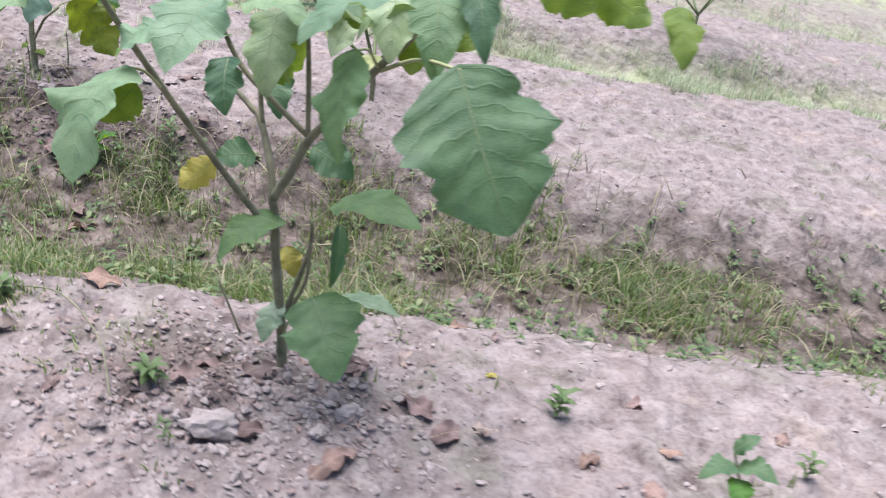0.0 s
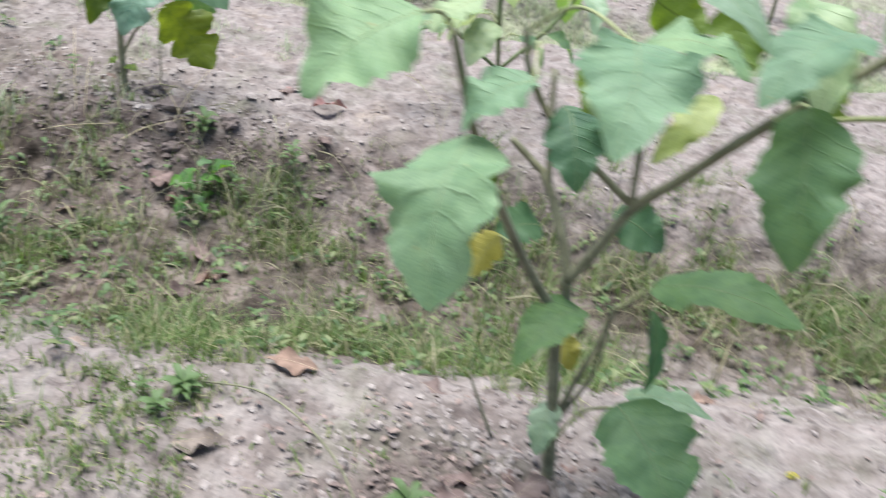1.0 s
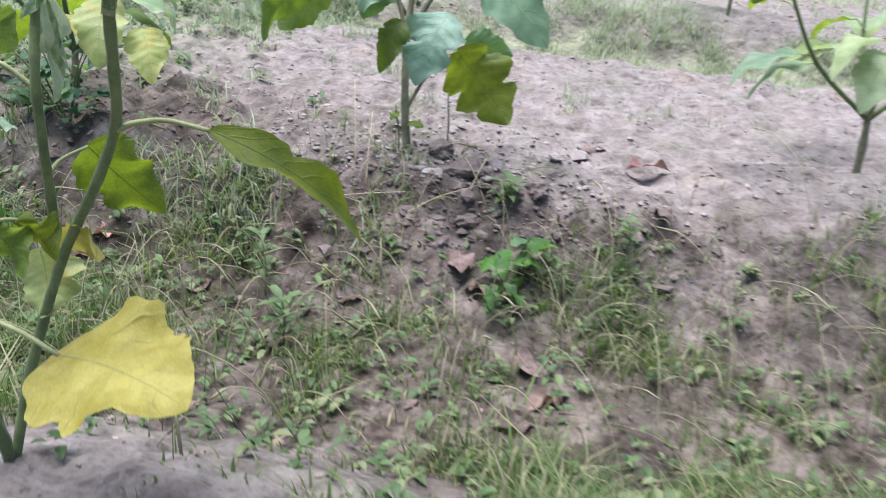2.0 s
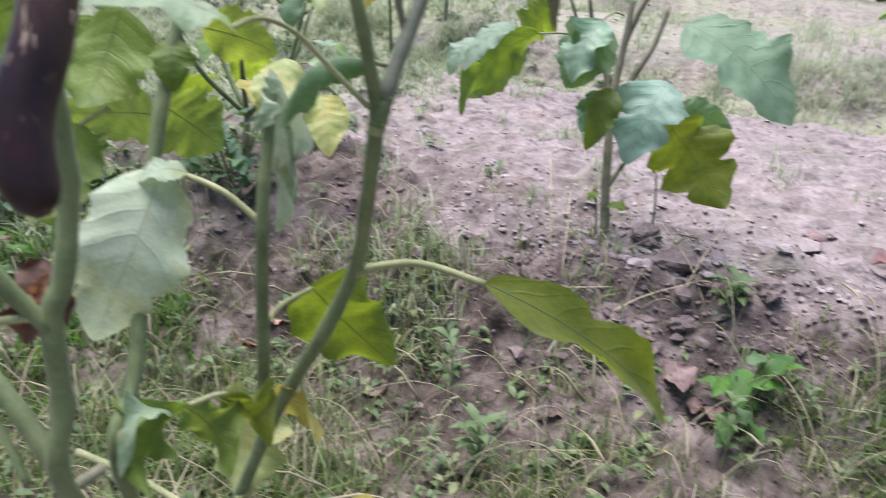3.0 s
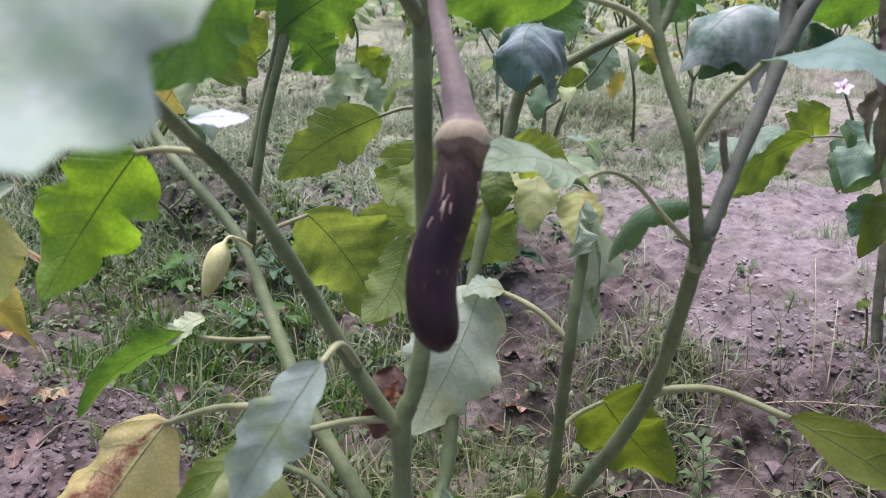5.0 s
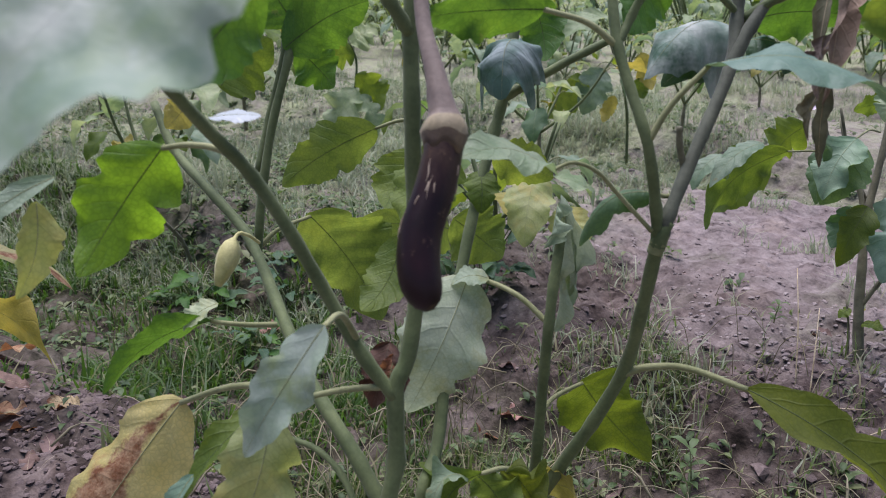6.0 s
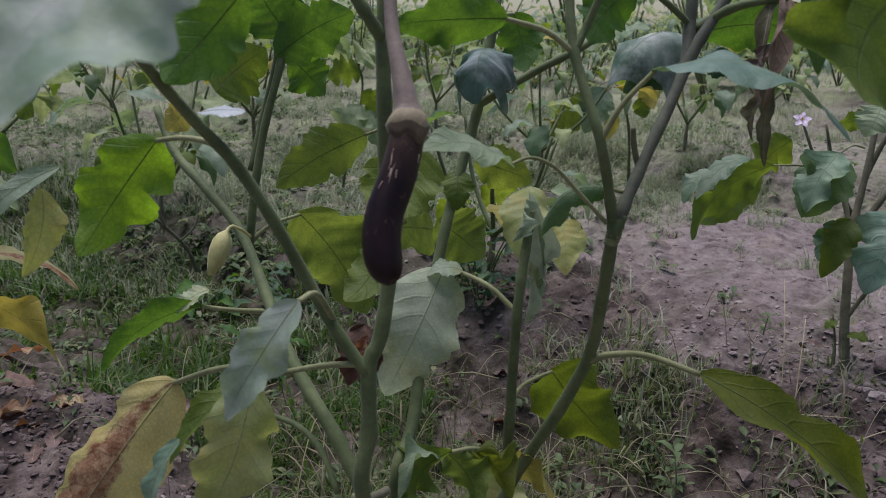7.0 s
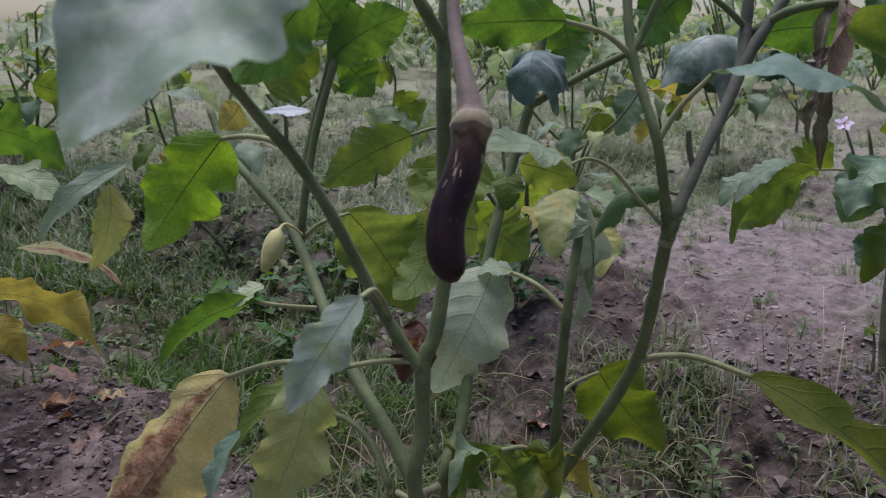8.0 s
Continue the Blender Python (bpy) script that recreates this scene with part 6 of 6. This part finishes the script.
def weed(x, y, height, seed, whorls=4, size=0.035):
    r = random.Random(seed)
    z = ground_at(x, y)
    ob = thing("weed_plant", (x, y, z), "small broadleaf weed with pointed green leaves", "weed", "weeds")
    top = Vector((x + r.uniform(-.01, .01), y + r.uniform(-.01, .01), z + height))
    stem(ob, "stalk", [(x, y, z - 0.01), (x + 0.004, y, z + height * 0.5), tuple(top)], 0.002, 0.0012, PETIOLE, 3, 5)
    for k in range(whorls):
        s = (k + 1) / whorls
        c = Vector((x, y, z)).lerp(top, s)
        for j in range(3):
            v, f = [], []
            an = 2.1 * j + k * 1.1 + r.uniform(-.3, .3)
            small_leaf(v, f, c, (math.cos(an), math.sin(an), 0.35), size * r.uniform(0.7, 1.2), size * 0.42, 0.25)
            mesh_part("leaf", v, f, [WEED], ob)
    return ob


for k, (x, y, h) in enumerate(((-0.99, 2.30, 0.13), (-1.477, 2.315, 0.14), (-1.38, 2.15, 0.10), (-0.85, 2.42, 0.08), (-0.72, 2.5, 0.07), (-0.76, 1.44, 0.03), (-0.83, 1.42, 0.025),
                               (0.92, 1.20, 0.05), (0.42, 1.30, 0.06), (-0.30, 1.05, 0.05), (-0.79, 1.38, 0.03), (-0.38, 1.22, 0.03), (-1.46, 2.88, 0.06), (-2.2, 2.7, 0.12), (-1.0, 2.62, 0.06))):
    weed(x, y, h, 40 + k, 3 + k % 3, (0.03 if y > 1.9 else 0.018) + 0.010 * (k % 3))


def ground_weeds():
    r = random.Random(9)
    v, f = [], []
    for k in range(7800):
        x, y = (r.uniform(-4, 2), r.uniform(1.5, 2.8)) if k < 1800 else (r.uniform(-6.5, -1.2), 2.7 + 5 * r.random() ** 1.3)
        if r.random() > max(float(furrow_share(x, y)) * 0.9, float(grassy(x, y)) * 0.7) * (1.0 if k < 1800 else min(1.0, (-1.2 - x) / 1.3)) + 0.02:
            continue
        z = ground_at(x, y)
        for j in range(r.randint(3, 6)):
            an = r.uniform(0, 6.28)
            s = r.uniform(0.012, 0.036) * (1.0 if k < 1800 else 1.5)
            small_leaf(v, f, (x + r.gauss(0, .008), y + r.gauss(0, .008), z + r.uniform(0.003, 0.03)), (math.cos(an), math.sin(an), r.uniform(0.0, 0.6)), s, s * 0.5, 0.2)
    return v, f


def litter_flecks():
    """Dark crumbs of dry leaf and straw strewn over the soil."""
    r = random.Random(31)
    v, f = [], []
    for _ in range(1400):
        x, y = r.uniform(-3.4, 1.8), r.uniform(0.7, 4.4)
        z = ground_at(x, y) + 0.002
        an, s = r.uniform(0, 6.28), r.uniform(0.004, 0.016)
        small_leaf(v, f, (x, y, z), (math.cos(an), math.sin(an), r.uniform(0, 0.3)), s, s * r.uniform(0.3, 0.8), r.uniform(0.1, 0.5))
    for k in range(800):
        x, y = (r.gauss(-0.3, 0.22), r.gauss(1.24, 0.12)) if k < 400 else (r.gauss(-2.4, 0.28), r.gauss(1.70, 0.16))
        an, s = r.uniform(0, 6.28), r.uniform(0.006, 0.022) if k < 400 else r.uniform(0.004, 0.009)
        small_leaf(v, f, (x, y, ground_at(x, y) + 0.003), (math.cos(an), math.sin(an), r.uniform(0, 0.4)), s, s * r.uniform(0.3, 0.7), r.uniform(0.1, 0.5))
    return v, f


fv, ff = litter_flecks()
tagged(mesh_part("leaf_crumbs", fv, ff, [FLECK], None), "dark crumbs of dry leaf strewn on soil", "litter", kind="stuff")
wv, wf = ground_weeds()
tagged(mesh_part("ground_weeds", wv, wf, [WEED], None), "tiny broadleaf weeds among the grass", "weeds", kind="stuff")


def leafy_weed(x, y, height, radius, count, seed, mats=(DARK, GREEN, DARK), words="dense low weed with dark green leaves at the bed's edge"):
    r = random.Random(seed)
    z = ground_at(x, y)
    ob = thing("weed_plant", (x, y, z), words, "weed", "weeds")
    for k in range(6):
        an = r.uniform(0, 6.28)
        stem(ob, "stalk", [(x, y, z - 0.02), (x + math.cos(an) * radius * 0.4, y + math.sin(an) * radius * 0.4, z + height * 0.6), (x + math.cos(an) * radius * 0.8, y + math.sin(an) * radius * 0.8, z + height)], 0.003, 0.0015, STALK, 3, 5)
    for k in range(count):
        an, out, up = r.uniform(0, 6.28), radius * r.uniform(0.1, 1.0), height * r.uniform(0.1, 1.0)
        way = Vector((math.cos(an), math.sin(an), r.uniform(-0.4, 0.5)))
        b = Vector((x + math.cos(an) * out * 0.7, y + math.sin(an) * out * 0.7, z + up))
        size = r.uniform(0.045, 0.085)
        leaf(ob, tuple(b), tuple(b + way.normalized() * size), (r.uniform(-.4, .4), r.uniform(-.4, .4), 1), size * 0.5, mats[k % 3], 0.1, 0.2, 0.15, None, 0.0012, 10, 6)
    return ob


leafy_weed(-2.15, 2.72, 0.22, 0.15, 36, 5)
leafy_weed(-2.75, 2.62, 0.12, 0.14, 22, 6)
leafy_weed(-3.05, 2.52, 0.10, 0.15, 34, 9, (VIVID, GREEN, VIVID), "bushy low weed with fresh green leaves among grass")
leafy_weed(-2.62, 2.36, 0.07, 0.11, 20, 12, (VIVID, DARK, GREEN), "bushy low weed with fresh green leaves among grass")
leafy_weed(-0.974, 2.417, 0.13, 0.07, 16, 8, (VIVID, GREEN, VIVID), "small weed with soft light green leaves in the furrow")


# ---- fallen leaves ----
def fallen_leaf(x, y, size, turn, seed, mat=LITTER, up=0.0):
    z = ground_at(x, y) + 0.002 + up
    d = Vector((math.cos(radians(turn)), math.sin(radians(turn)), 0.05)) * size
    ob = thing("fallen_leaf", (x, y, z), "yellow fallen leaf on the soil" if mat is YELLOW else "curled reddish brown dead leaf on the soil", "dead leaf", "fallen leaves")
    r = random.Random(seed)
    leaf(ob, (x, y, z), tuple(Vector((x, y, z)) + d), (r.uniform(-.4, .4), r.uniform(-.4, .4), 1), size * r.uniform(0.35, 0.6), mat, r.uniform(0.0, 0.10), r.uniform(-0.25, 0.45), 0.24, None, 0.0018, 14, 8)
    return ob


for k, (x, y, s, a) in enumerate(((-0.05, 1.01, 0.13, 50), (0.57, 1.12, 0.09, -60), (0.10, 1.28, 0.11, -50), (-0.35, 1.22, 0.09, 10), (-0.83, 2.98, 0.10, 30), (-1.085, 2.50, 0.125, -80),
                                  (-0.93, 2.25, 0.12, -60), (-0.89, 2.07, 0.11, 40), (-1.985, 2.51, 0.10, 20), (-2.72, 1.73, 0.13, 10), (-2.5, 1.95, 0.11, 60), (-1.7, 1.95, 0.10, 120), (0.2, 1.62, 0.07, 10),
                                  (-0.55, 1.55, 0.12, 170), (-1.25, 2.0, 0.09, 90), (-2.3, 2.2, 0.1, 30), (-1.62, 2.28, 0.08, 80), (0.62, 1.22, 0.06, 0), (0.9, 1.3, 0.06, 40), (-0.28, 1.30, 0.08, 200))):
    fallen_leaf(x, y, s * 0.85, a, 60 + k)
r = random.Random(77)
for k in range(46):
    cx, cy, sx, sy = ((-2.40, 1.72, 0.30, 0.12), (-0.35, 1.25, 0.30, 0.16), (-1.0, 2.3, 0.4, 0.3), (0.35, 1.2, 0.4, 0.2))[k % 4]
    fallen_leaf(r.gauss(cx, sx), r.gauss(cy, sy), r.uniform(0.035, 0.085), r.uniform(0, 360), 130 + k, DRY if k % 5 == 0 else LITTER)
twig = thing("fallen_twig", (-0.62, 1.42, ground_at(-0.62, 1.42)), "thin bent dead twig lying on the bed", "twig")
stem(twig, "stalk", [(-0.75, 1.47, 0.03), (-0.62, 1.40, 0.075), (-0.50, 1.28, 0.07), (-0.43, 1.15, ground_at(-0.43, 1.15))], 0.0016, 0.0022, WOOD)
fallen_leaf(0.27, 1.365, 0.025, 0, 90, YELLOW)
for k, (x, y, s, a) in enumerate(((-2.61, 1.67, 0.09, 20), (-2.71, 2.42, 0.08, 100), (-1.90, 2.36, 0.09, 160), (-2.85, 1.80, 0.10, 60), (-2.45, 1.75, 0.07, 200))):
    fallen_leaf(x, y, s, a, 200 + k, RUST)
fallen_leaf(-1.3, 3.05, 0.04, 30, 91, YELLOW)
fallen_leaf(-0.71, 2.87, 0.12, 15, 97, BLUSH, 0.004)
fallen_leaf(-0.80, 3.02, 0.05, 100, 93, BLUSH)


# dry stalks that lean on the thin bush and lie over the slope
def dry_stalk(points, thick):
    x, y = points[0][:2]
    ob = thing("dry_stalk", (x, y, ground_at(x, y)), "long pale dry grass stalk leaning over crumbly soil", "dry stalk", "dry stalks")
    stem(ob, "stalk", points, thick, thick * 0.6, STRAW, 4, 5)


for x, y, dx, dy, h in ((-1.36, 2.62, -0.05, 0.16, 0.20), (-1.33, 2.60, -0.02, 0.13, 0.14), (-1.10, 2.60, 0.09, 0.16, 0.17), (-1.04, 2.62, -0.12, 0.10, 0.13), (-1.22, 2.55, 0.16, 0.10, 0.05), (-1.45, 2.52, 0.22, 0.06, 0.03), (-1.72, 2.12, 0.04, 0.05, 0.17), (-1.66, 2.08, 0.02, -0.06, 0.20)):
    z0 = ground_at(x, y)
    dry_stalk([(x, y, z0 - 0.006), (x + dx * 0.4, y + dy * 0.4, z0 + h * 0.55), (x + dx, y + dy, max(z0 + h, ground_at(x + dx, y + dy) + 0.004))], 0.0017)
fallen_leaf(-2.69, 2.43, 0.10, 70, 94, BLUSH, 0.03)
fallen_leaf(-1.92, 2.40, 0.07, 10, 95, BLUSH, 0.006)
fallen_leaf(-2.52, 1.65, 0.08, 30, 96, RUST, 0.004)
